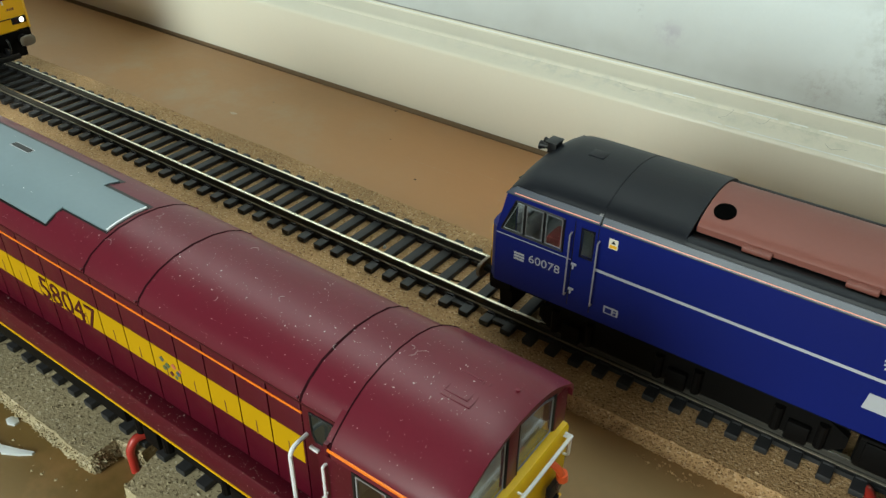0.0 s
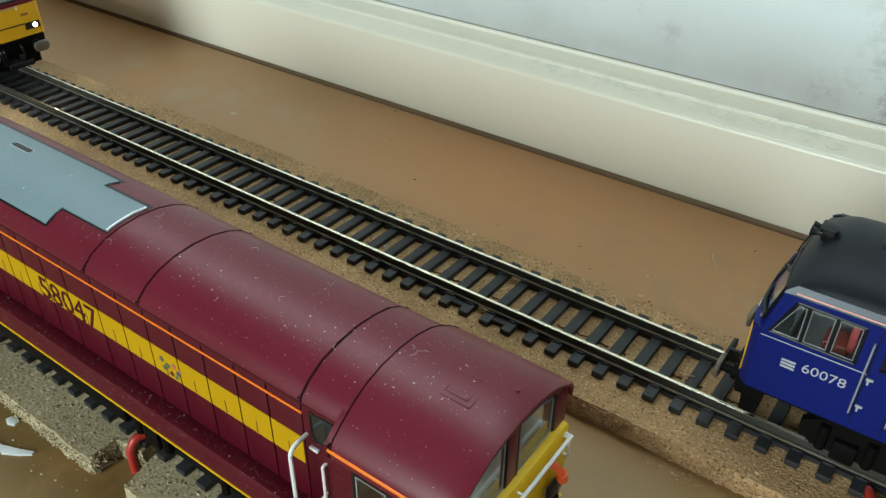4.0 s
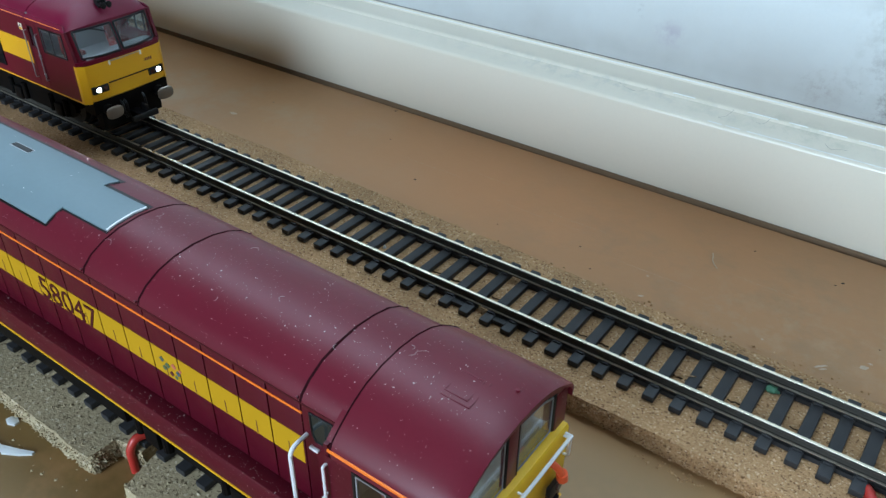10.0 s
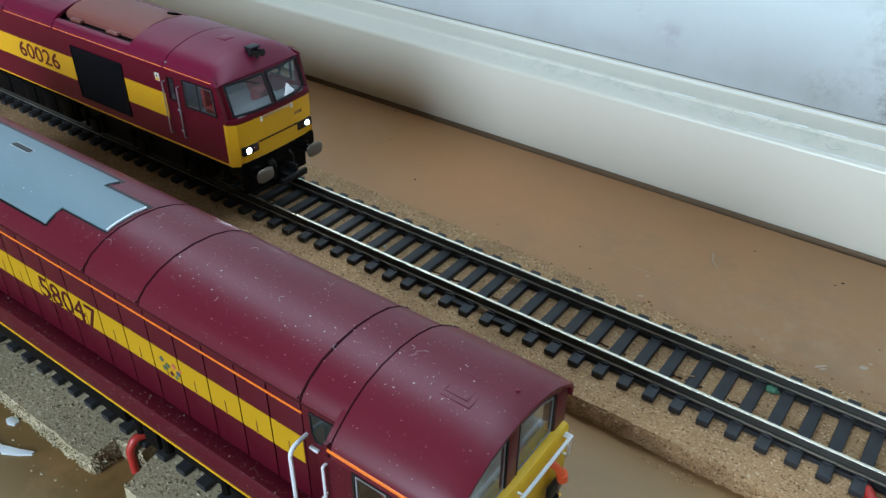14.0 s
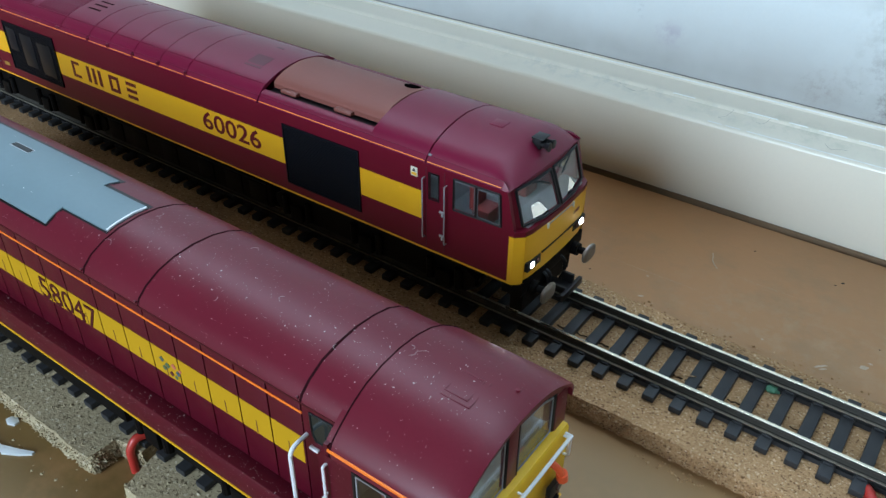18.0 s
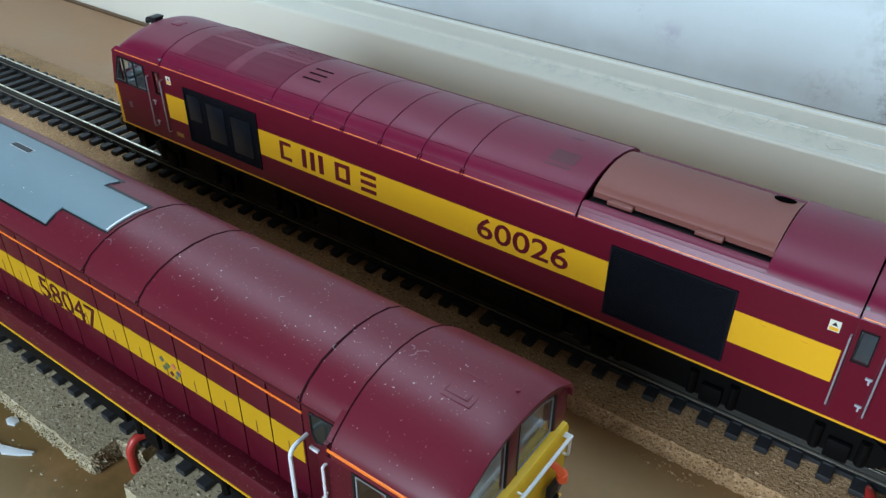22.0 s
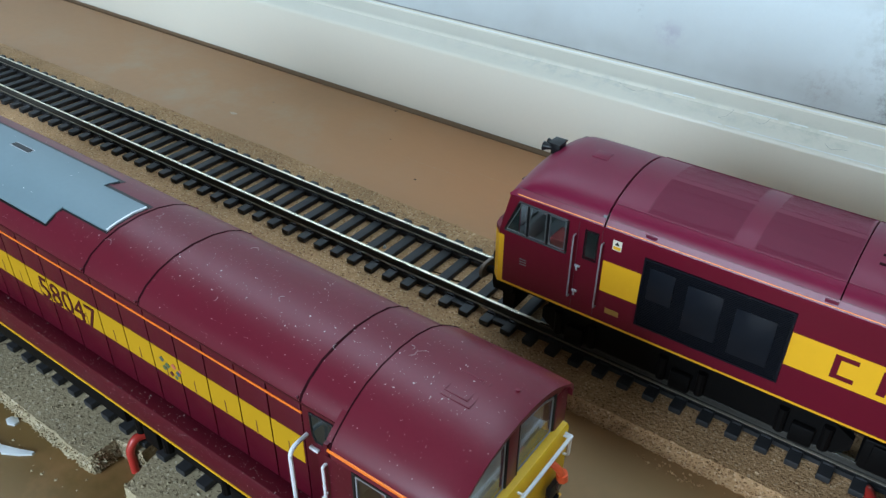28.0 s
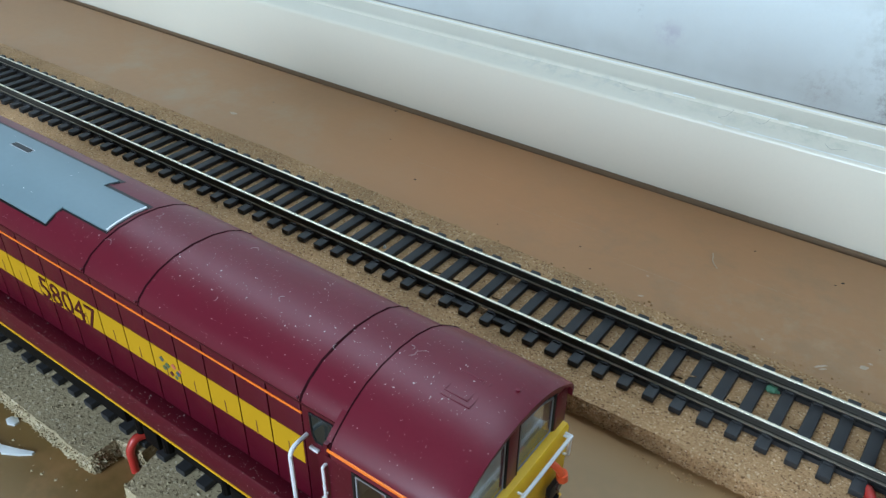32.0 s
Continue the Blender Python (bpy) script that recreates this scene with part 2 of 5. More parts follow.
def stain_or_shade(m, spots):
    """Adds mottled stains and painted-in shade with noisy edges to a paint: (centre, radius, colour, strength) in
    metres.
    """
    nt = m.node_tree
    p = nt.nodes["Principled BSDF"]
    tc = next(n for n in nt.nodes if n.bl_idname == "ShaderNodeTexCoord")
    for c, r, col, k, sc, lo, hi in [q if len(q) == 7 else (*q, 0.48, 0.66) for q in spots]:
        src = p.inputs["Base Color"].links[0].from_socket
        sub = nt.nodes.new("ShaderNodeVectorMath")
        sub.operation = "SUBTRACT"
        sub.inputs[1].default_value = c
        nt.links.new(tc.outputs["Object"], sub.inputs[0])
        div = nt.nodes.new("ShaderNodeVectorMath")
        div.operation = "DIVIDE"
        div.inputs[1].default_value = r
        nt.links.new(sub.outputs[0], div.inputs[0])
        ln = nt.nodes.new("ShaderNodeVectorMath")
        ln.operation = "LENGTH"
        nt.links.new(div.outputs[0], ln.inputs[0])
        n = nt.nodes.new("ShaderNodeTexNoise")
        n.inputs["Scale"].default_value = sc
        n.inputs["Detail"].default_value = 5
        n.inputs["Roughness"].default_value = 0.7
        nt.links.new(tc.outputs["Object"], n.inputs["Vector"])
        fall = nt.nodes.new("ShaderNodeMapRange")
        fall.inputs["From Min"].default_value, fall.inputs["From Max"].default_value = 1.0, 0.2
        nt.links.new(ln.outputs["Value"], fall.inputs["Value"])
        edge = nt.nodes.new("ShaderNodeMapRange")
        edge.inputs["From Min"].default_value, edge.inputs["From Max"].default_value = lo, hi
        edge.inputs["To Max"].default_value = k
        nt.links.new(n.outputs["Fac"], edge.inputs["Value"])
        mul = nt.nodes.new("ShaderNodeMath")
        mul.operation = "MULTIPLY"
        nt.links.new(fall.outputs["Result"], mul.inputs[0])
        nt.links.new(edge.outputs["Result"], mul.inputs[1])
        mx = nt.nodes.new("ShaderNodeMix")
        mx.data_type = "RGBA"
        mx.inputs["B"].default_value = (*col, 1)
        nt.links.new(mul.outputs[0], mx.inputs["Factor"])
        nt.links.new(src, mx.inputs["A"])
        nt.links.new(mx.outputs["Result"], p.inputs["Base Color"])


# first patch: soft shade over the ledge painted into the wall colour; rest stains
stain_or_shade(M["plaster"], [((-0.02, 0.112, 0.034), (0.34, 0.02, 0.033), (0.34, 0.33, 0.315), 0.9, 7.0, 0.05, 0.65),
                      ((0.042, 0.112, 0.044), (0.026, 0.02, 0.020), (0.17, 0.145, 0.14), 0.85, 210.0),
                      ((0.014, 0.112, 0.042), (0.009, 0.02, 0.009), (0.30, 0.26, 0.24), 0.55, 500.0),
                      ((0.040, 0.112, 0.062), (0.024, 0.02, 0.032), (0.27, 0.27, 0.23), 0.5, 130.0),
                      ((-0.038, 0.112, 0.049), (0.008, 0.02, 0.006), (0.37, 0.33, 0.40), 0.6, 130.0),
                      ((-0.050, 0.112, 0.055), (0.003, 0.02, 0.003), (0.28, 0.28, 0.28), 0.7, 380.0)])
stain_or_shade(M["board"], [((-0.055, 0.058, 0.0), (0.125, 0.05, 0.05), (0.50, 0.228, 0.088), 0.9, 9.0, 0.2, 0.55),
                    ((-0.24, 0.05, 0.0), (0.16, 0.06, 0.05), (0.38, 0.29, 0.19), 0.55, 30.0),
                    ((0.02, 0.05, 0.0), (0.12, 0.05, 0.05), (0.26, 0.18, 0.10), 0.45, 45.0),
                    ((0.04, 0.04, 0.0), (0.06, 0.03, 0.05), (0.42, 0.29, 0.17), 0.5, 160.0),
                    # last two: shade lying on the near board, painted into its colour
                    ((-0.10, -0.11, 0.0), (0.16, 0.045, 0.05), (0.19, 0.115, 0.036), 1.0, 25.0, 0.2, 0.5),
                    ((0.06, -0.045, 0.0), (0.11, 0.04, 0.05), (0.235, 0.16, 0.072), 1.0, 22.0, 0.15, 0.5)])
stain_or_shade(M["skirting"], [((0.010, 0.100, 0.032), (0.05, 0.008, 0.01), (0.55, 0.56, 0.46), 0.6, 130.0),
                       ((-0.060, 0.100, 0.032), (0.10, 0.006, 0.01), (0.60, 0.60, 0.54), 0.6, 200.0)])


# ---- mesh helpers, in millimetres
def part(name, bm, material, parent=None, label="", angle=32.0):
    """Links a bmesh, given in millimetres, as one mesh object under parent."""
    bmesh.ops.recalc_face_normals(bm, faces=bm.faces)
    bm.transform(Matrix.Diagonal((S, S, S, 1)))
    me = bpy.data.meshes.new(name)
    bm.to_mesh(me)
    bm.free()
    me.polygons.foreach_set("use_smooth", [True] * len(me.polygons))
    me.set_sharp_from_angle(angle=radians(angle))
    me.materials.append(material if not isinstance(material, str) else M[material])
    ob = new(name, me)
    if parent is not None:
        ob.parent = parent
    if label:
        ob["label"] = label
    return ob


def thing(name, x=0.0, y=0.0, z=0.0, rz=0.0):
    ob = new(name)
    ob.empty_display_size = 0.02
    ob.matrix_basis = pose(x * S, y * S, z * S, 0, 0, rz)
    return ob


def box(bm, x0, x1, y0, y1, z0, z1, bev=0.0):
    r = bmesh.ops.create_cube(bm, size=1.0)
    vs = r["verts"]
    for v in vs:
        v.co = Vector(((x0 + x1) / 2 + v.co.x * (x1 - x0), (y0 + y1) / 2 + v.co.y * (y1 - y0), (z0 + z1) / 2 + v.co.z * (z1 - z0)))
    if bev:
        es = list({e for v in vs for e in v.link_edges})
        bmesh.ops.bevel(bm, geom=es, offset=bev, segments=2, affect="EDGES", profile=0.5)
    return bm


def boxed(x0, x1, y0, y1, z0, z1, bev=0.0):
    return box(bmesh.new(), x0, x1, y0, y1, z0, z1, bev)


def loft(bm, rings, closed=True, caps=True):
    rows = [[bm.verts.new(p) for p in ring] for ring in rings]
    n = len(rows[0])
    for a, b in zip(rows, rows[1:]):
        for i in range(n if closed else n - 1):
            j = (i + 1) % n
            bm.faces.new((a[i], a[j], b[j], b[i]))
    if caps and closed:
        bm.faces.new(rows[0][::-1])
        bm.faces.new(rows[-1])
    return bm


def prism_x(bm, yz, x0, x1):
    return loft(bm, [[(x0, y, z) for y, z in yz], [(x1, y, z) for y, z in yz]])


def prism_y(bm, xz, y0, y1):
    return loft(bm, [[(x, y0, z) for x, z in xz], [(x, y1, z) for x, z in xz]])


def cyl(bm, p0, p1, r0, r1=None, n=16):
    p0, p1 = Vector(p0), Vector(p1)
    q = (p1 - p0).to_track_quat("Z", "Y")
    r1 = r0 if r1 is None else r1
    rings = []
    for p, r in ((p0, r0), (p1, r1)):
        rings.append([p + q @ Vector((r * math.cos(a), r * math.sin(a), 0)) for a in [2 * math.pi * i / n for i in range(n)]])
    return loft(bm, rings)


def tube(bm, pts, r, n=8):
    pts = [Vector(p) for p in pts]
    rings = []
    up = Vector((0.3, 0.2, 1)).normalized()
    for i, p in enumerate(pts):
        d = (pts[min(i + 1, len(pts) - 1)] - pts[max(i - 1, 0)]).normalized()
        u = d.cross(up)
        if u.length < 0.1:
            u = d.cross(Vector((1, 0, 0)))
        u.normalize()
        w = d.cross(u)
        rings.append([p + r * (math.cos(a) * u + math.sin(a) * w) for a in [2 * math.pi * k / n for k in range(n)]])
    return loft(bm, rings)


def arc_pts(pts, steps=5):
    """A rounded path: each inner corner becomes a short curve."""
    pts = [Vector(p) for p in pts]
    out = [pts[0]]
    for a, b, c in zip(pts, pts[1:], pts[2:]):
        r = min((b - a).length, (c - b).length) * 0.45
        p, q = b + (a - b).normalized() * r, b + (c - b).normalized() * r
        for i in range(steps + 1):
            t = i / steps
            out.append(p * (1 - t) ** 2 + b * 2 * t * (1 - t) + q * t * t)
    out.append(pts[-1])
    return out


def lettering(name, text, height, material, parent, m, width=None, label="", thick=0.05, bold=0.012):
    """Flat raised characters in the built-in font; m places them in millimetres, x along the line, z out of the face."""
    cu = bpy.data.curves.new(name, "FONT")
    cu.body, cu.size, cu.extrude, cu.resolution_u, cu.offset = text, 1.0, 0.0, 3, bold
    ob = bpy.data.objects.new(name, cu)
    scene.collection.objects.link(ob)
    bpy.context.view_layer.update()
    me0 = bpy.data.meshes.new_from_object(ob.evaluated_get(bpy.context.evaluated_depsgraph_get()))
    bpy.data.objects.remove(ob)
    bpy.data.curves.remove(cu)
    bm = bmesh.new()
    bm.from_mesh(me0)
    bpy.data.meshes.remove(me0)
    xs, ys = [v.co.x for v in bm.verts], [v.co.y for v in bm.verts]
    k = height / (max(ys) - min(ys))
    kx = width / (max(xs) - min(xs)) if width else k
    bm.transform(m @ Matrix.Diagonal((kx, k, 1, 1)) @ Matrix.Translation((-min(xs), -min(ys), 0)))
    r = bmesh.ops.extrude_face_region(bm, geom=bm.faces[:])
    nrm = m.to_3x3() @ Vector((0, 0, thick))
    for v in r["geom"]:
        if isinstance(v, bmesh.types.BMVert):
            v.co += nrm
    return part(name, bm, material, parent, label, angle=20)


def sheet(bm, xs, zs, y, holes, t):
    """An upright plate at y, t thick, cut by rectangular holes (x0, x1, z0, z1)."""
    xs = sorted(set(xs) | {h[0] for h in holes} | {h[1] for h in holes})
    zs = sorted(set(zs) | {h[2] for h in holes} | {h[3] for h in holes})
    vs = {(i, j): bm.verts.new((x, y, z)) for i, x in enumerate(xs) for j, z in enumerate(zs)}
    fs = []
    for i in range(len(xs) - 1):
        for j in range(len(zs) - 1):
            cx, cz = (xs[i] + xs[i + 1]) / 2, (zs[j] + zs[j + 1]) / 2
            if not any(h[0] < cx < h[1] and h[2] < cz < h[3] for h in holes):
                fs.append(bm.faces.new((vs[i, j], vs[i + 1, j], vs[i + 1, j + 1], vs[i, j + 1])))
    r = bmesh.ops.extrude_face_region(bm, geom=fs)
    for v in r["geom"]:
        if isinstance(v, bmesh.types.BMVert):
            v.co.y += t
    bmesh.ops.delete(bm, geom=[v for v in bm.verts if not v.link_faces], context="VERTS")
    return bm


def rough_slab(name, outline, z0, z1, material, amp=0.6, step=1.4, seed=1, parent=None):
    """A slab with crumbling sides over a closed outline (x, y); steps of a few millimetres."""
    rnd = random.Random(seed)
    pts = []
    for (ax, ay), (bx, by) in zip(outline, outline[1:] + outline[:1]):
        n = max(1, int(math.hypot(bx - ax, by - ay) / step))
        for i in range(n):
            t = i / n
            pts.append((ax + (bx - ax) * t, ay + (by - ay) * t))
    levels = 5
    rings = []
    for k in range(levels + 1):
        z = z0 + (z1 - z0) * k / levels
        a = amp * (0.5 if k == levels else 1.0)
        ring = []
        for x, y in pts:
            n1 = noise.noise(Vector((x * 0.35, y * 0.35, z * 0.5 + seed)))
            ring.append((x + rnd.uniform(-a, a) * 0.6, y + rnd.uniform(-a, a) * 0.6 + n1 * a, z + (rnd.uniform(-0.3, 0.3) if 0 < k < levels else 0)))
        rings.append(ring)
    bm = bmesh.new()
    loft(bm, rings)
    return part(name, bm, material, parent, angle=40)


# ---- the room: floor, walls, ceiling, a window behind the camera
def wall(name, x0, x1, y0, y1, z0, z1, material, label):
    return tagged(part(name, boxed(x0, x1, y0, y1, z0, z1), material), label, "wall", kind="structure")


FLOOR_Z = -720.0
tagged(part("floor", boxed(-2100, 1700, YBACK * 1000 - 100, 260, FLOOR_Z - 20, FLOOR_Z), "carpet"), "plain brown floor of the room", "floor", kind="structure")
bmw = bmesh.new()
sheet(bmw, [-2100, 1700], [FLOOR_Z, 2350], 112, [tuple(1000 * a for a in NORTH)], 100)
tagged(part("wall_north", bmw, "plaster"), "bluish white painted wall with painted-in shade over the ledge, grey smudges and mould spots", "wall", kind="structure")
wall("wall_west", -2100, -2000, YBACK * 1000 - 100, 112, FLOOR_Z, 2350, "room", "plain beige painted wall of the room")
wall("wall_east", 1600, 1700, YBACK * 1000 - 100, 112, FLOOR_Z, 2350, "room", "plain beige painted wall of the room")
bmw = bmesh.new()
wx0, wx1, wz0, wz1 = [1000 * a for a in WIN]
sheet(bmw, [-2000, 1600], [FLOOR_Z, 2350], YBACK * 1000, [(wx0, wx1, wz0, wz1)], -100)
tagged(part("wall_south", bmw, "room"), "plain beige wall with a window opening", "wall", kind="structure")
tagged(part("ceiling", boxed(-2100, 1700, YBACK * 1000 - 100, 212, 2350, 2400), "ceiling_white"), "plain cream ceiling", "ceiling", kind="structure")

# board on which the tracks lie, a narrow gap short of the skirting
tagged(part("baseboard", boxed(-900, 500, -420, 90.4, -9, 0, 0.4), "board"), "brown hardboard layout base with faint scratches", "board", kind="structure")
table = tagged(thing("table", -200, -160, FLOOR_Z), "plain wooden table carrying the layout board", "table")
part("tabletop", boxed(-680, 680, -250, 240, -FLOOR_Z - 34, -FLOOR_Z - 9.1, 1.0), "board", table)
for xx in (-640, 640):
    for yy in (-215, 205):
        part("leg", boxed(xx - 25, xx + 25, yy - 25, yy + 25, 0, -FLOOR_Z - 34, 2.0), "board", table)

# skirting board: upright face, rounded front edge, sloping top with a ridge, against the wall
prof = [(93.9, 0.35), (93.3, 0.6), (93.0, 1.2)] + [(93.6 + 1.4 * math.cos(radians(a)), 28.75 + 1.4 * math.sin(radians(a))) for a in range(178, 100, -9)] + [(97.0, 30.9), (101.4, 32.1), (101.8, 32.7), (102.4, 33.0), (103.2, 33.1), (107.0, 33.7), (110.2, 34.4), (110.6, 35.0), (111.2, 35.6), (111.95, 35.7), (111.95, 0.35)]
tagged(part("wall_ledge", prism_x(bmesh.new(), prof, -1990, 1590), "skirting", angle=34), "cream gloss-painted ledge with a sloping top along the wall", "wall ledge", kind="structure")
ledge = bpy.data.objects["wall_ledge"]
part("joint_line", tube(bmesh.new(), [(-600, 111.9, 35.85), (-200, 111.9, 35.8), (200, 111.9, 35.85)], 0.16, n=6), "joint_dark", ledge, "dark line where ledge meets wall")
# beads added in white where the ledge's gloss edges catch the light
for a, b in ((-4.0, 6.0), (9.5, 15.5), (19.0, 27.5), (31.0, 38.0), (41.0, 58.0), (-30.0, -22.0)):
    part("glint_bead", tube(bmesh.new(), [(a, 102.1, 32.85), (a + 0.6, 102.1, 33.0), ((a + b) / 2, 102.0, 33.02), (b - 0.6, 102.1, 33.0), (b, 102.1, 32.85)], 0.2, n=8), "glint_white", ledge, "glossy white bead added as an edge highlight")
for a, b in ((-14.0, -9.0), (-8.0, -3.0), (-1.0, 60.0)):
    part("glint_bead", tube(bmesh.new(), [(a, 93.6, 30.0), (a + 0.6, 93.6, 30.12), (b - 0.6, 93.6, 30.12), (b, 93.6, 30.0)], 0.2, n=8), "glint_white", ledge, "glossy white bead added as an edge highlight")
part("glint_bead", tube(bmesh.new(), [(-300, 110.7, 35.1), (90, 110.7, 35.1)], 0.22, n=8), "glint_white", ledge, "glossy white bead added as an edge highlight")
# dark strip: the shade in the gap below the ledge, put into its colour
tagged(part("ledge_foot", boxed(-1990, 1590, 93.4, 111.95, -60, 0.35), "gap_shade"), "dark foot of the wall ledge, coloured as the shade in the gap", "wall ledge", kind="structure")


# ---- track beds and tracks
tagged(rough_slab("track_bed", [(-700, -23), (260, -22.6), (260, 15), (60, 18), (10, 20), (-40, 22), (-150, 24), (-700, 23)], 0, 5.8, "bed", seed=3),
       "sandy cork fibre strip under the through track", "track bed", group="track beds")
tagged(rough_slab("track_bed", [(-700, -104.2), (-75.5, -104.2), (-75.0, -97.2), (-71.4, -96.3), (-67.3, -96.0), (-68.0, -90.4), (-72, -58), (-700, -58)], 0, 5.8, "bed_pale", seed=4),
       "greyish cork fibre strip with a crumbling cut end", "track bed", group="track beds")
tagged(rough_slab("track_bed", [(-62, -104.4), (120, -104.4), (120, -58), (-66, -58), (-64.6, -92.5), (-64.2, -95.4), (-63.3, -99.2)], 0, 5.8, "bed_pale", seed=5),
       "greyish cork fibre strip beside a red wire", "track bed", group="track beds")

RAIL = [(-1.1, 0), (1.1, 0), (1.1, 0.35), (0.35, 0.7), (0.35, 1.7), (0.55, 1.95), (0.55, 2.4), (0.42, 2.55), (-0.42, 2.55), (-0.55, 2.4), (-0.55, 1.95), (-0.35, 1.7), (-0.35, 0.7), (-1.1, 0.35)]
ZS = 7.56            # tops of the sleepers


def sleeper_mesh():
    bm = boxed(-1.5, 1.5, -14.1, 14.1, 5.8 - ZS, 0, 0.25)
    for s in (-1, 1):
        for o in (-1.55, 1.55):
            box(bm, -1.1, 1.1, s * 8.6 + o - 0.35, s * 8.6 + o + 0.35, 0, 0.55, 0.12)
    ob = part("sleeper", bm, "sleeper")
    return ob


def track(x0, x1, y, first, pitch, label, sleeper, joints=()):
    """One length of track from x0 to x1: sleepers, the webs that join them, two rails."""
    t = tagged(thing("track", x0, y, 0), label, "model track", group="lengths of track")
    k = 0
    x = first
    while x < x1 - 1:
        o = sleeper.copy()
        scene.collection.objects.link(o)
        o.parent = t
        o.matrix_basis = pose((x - x0) * S, 0, ZS * S)
        if x + pitch < x1 - 1:
            for s in (-1, 1):
                part("web", boxed(x - x0 + 1.3, x - x0 + pitch - 1.3, s * 8.6 - 1.3, s * 8.6 + 1.3, 5.9, 7.1), "sleeper", t)
        x += pitch
        k += 1
    if joints:
        for c in joints:
            for s in (-1, 1):
                part("joint_bridge", boxed(c - pitch / 2, c + pitch / 2, s * 11.0 - 0.9, s * 11.0 + 0.9, 5.9, 7.3, 0.15), "sleeper", t)
    for s in (-1, 1):
        rail = part("rail", prism_x(bmesh.new(), [(s * 8.6 + a, ZS + 0.28 + b) for a, b in RAIL], 0, x1 - x0), "railside", t)
        # strips of brighter steel added for the light the rail foot reflects
        for q in (-1, 1):
            part("foot_glint", boxed(0, x1 - x0, *sorted((s * 8.6 + q * 0.75, s * 8.6 + q * 1.2)), ZS + 0.62, ZS + 0.86), "foot_glint", rail)
        part("rail_head", boxed(0, x1 - x0, s * 8.6 - 0.44, s * 8.6 + 0.44, ZS + 2.6, ZS + 2.88, 0.1), "railhead", rail, "polished rail head")
    return t


sl = sleeper_mesh()
PITCH = 6.775
JX = -133.65 + 1.5 + 14.55 * PITCH
track(JX - 70 * PITCH, JX - 0.03, 0, JX - 69.55 * PITCH, PITCH, "model railway track with dark plastic sleepers", sl, (69.0 * PITCH - 0.05 * PITCH,))
track(JX + 0.03, JX + 30 * PITCH, 0, JX + 0.45 * PITCH, PITCH, "model railway track with dark plastic sleepers", sl, (0.95 * PITCH,))
track(-58.5 - 60 * 6.7, 110, -81, -58.5 - 59.5 * 6.7, 6.7, "model railway track under a standing maroon locomotive", sl)
bpy.data.objects.remove(sl)


# ---- locomotives
def mirror_y(pts):
    return pts + [(-y, z) for y, z in pts[::-1] if y > 0.001]


ROOF60 = [(17.0, 40.6), (16.9, 41.0), (15.8, 43.2), (14.6, 44.3), (12.0, 45.6), (8.0, 46.9), (4.0, 47.6), (0.0, 47.9)]


def wheelset(parent, x, r, name="wheelset"):
    ws = new(name)
    ws.parent = parent
    ws.matrix_basis = pose(x * S, 0, r * S)
    bm = bmesh.new()
    cyl(bm, (0, -8.5, 0), (0, 8.5, 0), 1.3, n=10)
    part("axle", bm, "wheel", ws)
    for s in (-1, 1):
        bm = bmesh.new()
        cyl(bm, (0, s * 7.2, 0), (0, s * 7.9, 0), r + 0.9, n=28)
        cyl(bm, (0, s * 7.9, 0), (0, s * 9.9, 0), r, n=28)
        for k in range(6):
            a = k * math.pi / 3
            cyl(bm, (0.62 * r * math.cos(a), s * 9.8, 0.62 * r * math.sin(a)), (0.62 * r * math.cos(a), s * 10.1, 0.62 * r * math.sin(a)), 0.14 * r, n=8)
        part("wheel", bm, "wheel", ws)
    return ws


def bogie(parent, xc, axles, r, z_top=13.0, out=0.0, low=0.0):
    """Side frames with axleboxes and springs, cross stretchers."""
    half = max(axles) + 9.5
    bm = bmesh.new()
    for s in (-1, 1):
        ya, yb = sorted((s * (12.6 + out), s * (14.4 + out)))
        prism_y(bm, [(xc - half, 8.0 - low), (xc - half + 3, 5.5 - low), (xc + half - 3, 5.5 - low), (xc + half, 8.0 - low), (xc + half, 10.5), (xc + half - 6, z_top), (xc - half + 6, z_top), (xc - half, 10.5)], ya, yb)
        for a in axles:
            for q in ({a, -a} if a else {0}):
                y0, y1 = sorted((s * (14.2 + out), s * (15.9 + out)))
                box(bm, xc + q - 2.4, xc + q + 2.4, y0, y1, 5.0 - low, 10.0 - low, 0.4)
                cyl(bm, (xc + q - 4.6, s * (14.9 + out), 6 - low), (xc + q - 4.6, s * (14.9 + out), 12), 1.1, n=10)
                cyl(bm, (xc + q + 4.6, s * (14.9 + out), 6 - low), (xc + q + 4.6, s * (14.9 + out), 12), 1.1, n=10)
    for q in (-half + 2, 0, half - 2):
        box(bm, xc + q - 1.5, xc + q + 1.5, -13, 13, 8.5, 12)
    return part("bogie", bm, "frame", parent)


BY, BZ = 10.9, 12.2          # place of the buffers over the rails


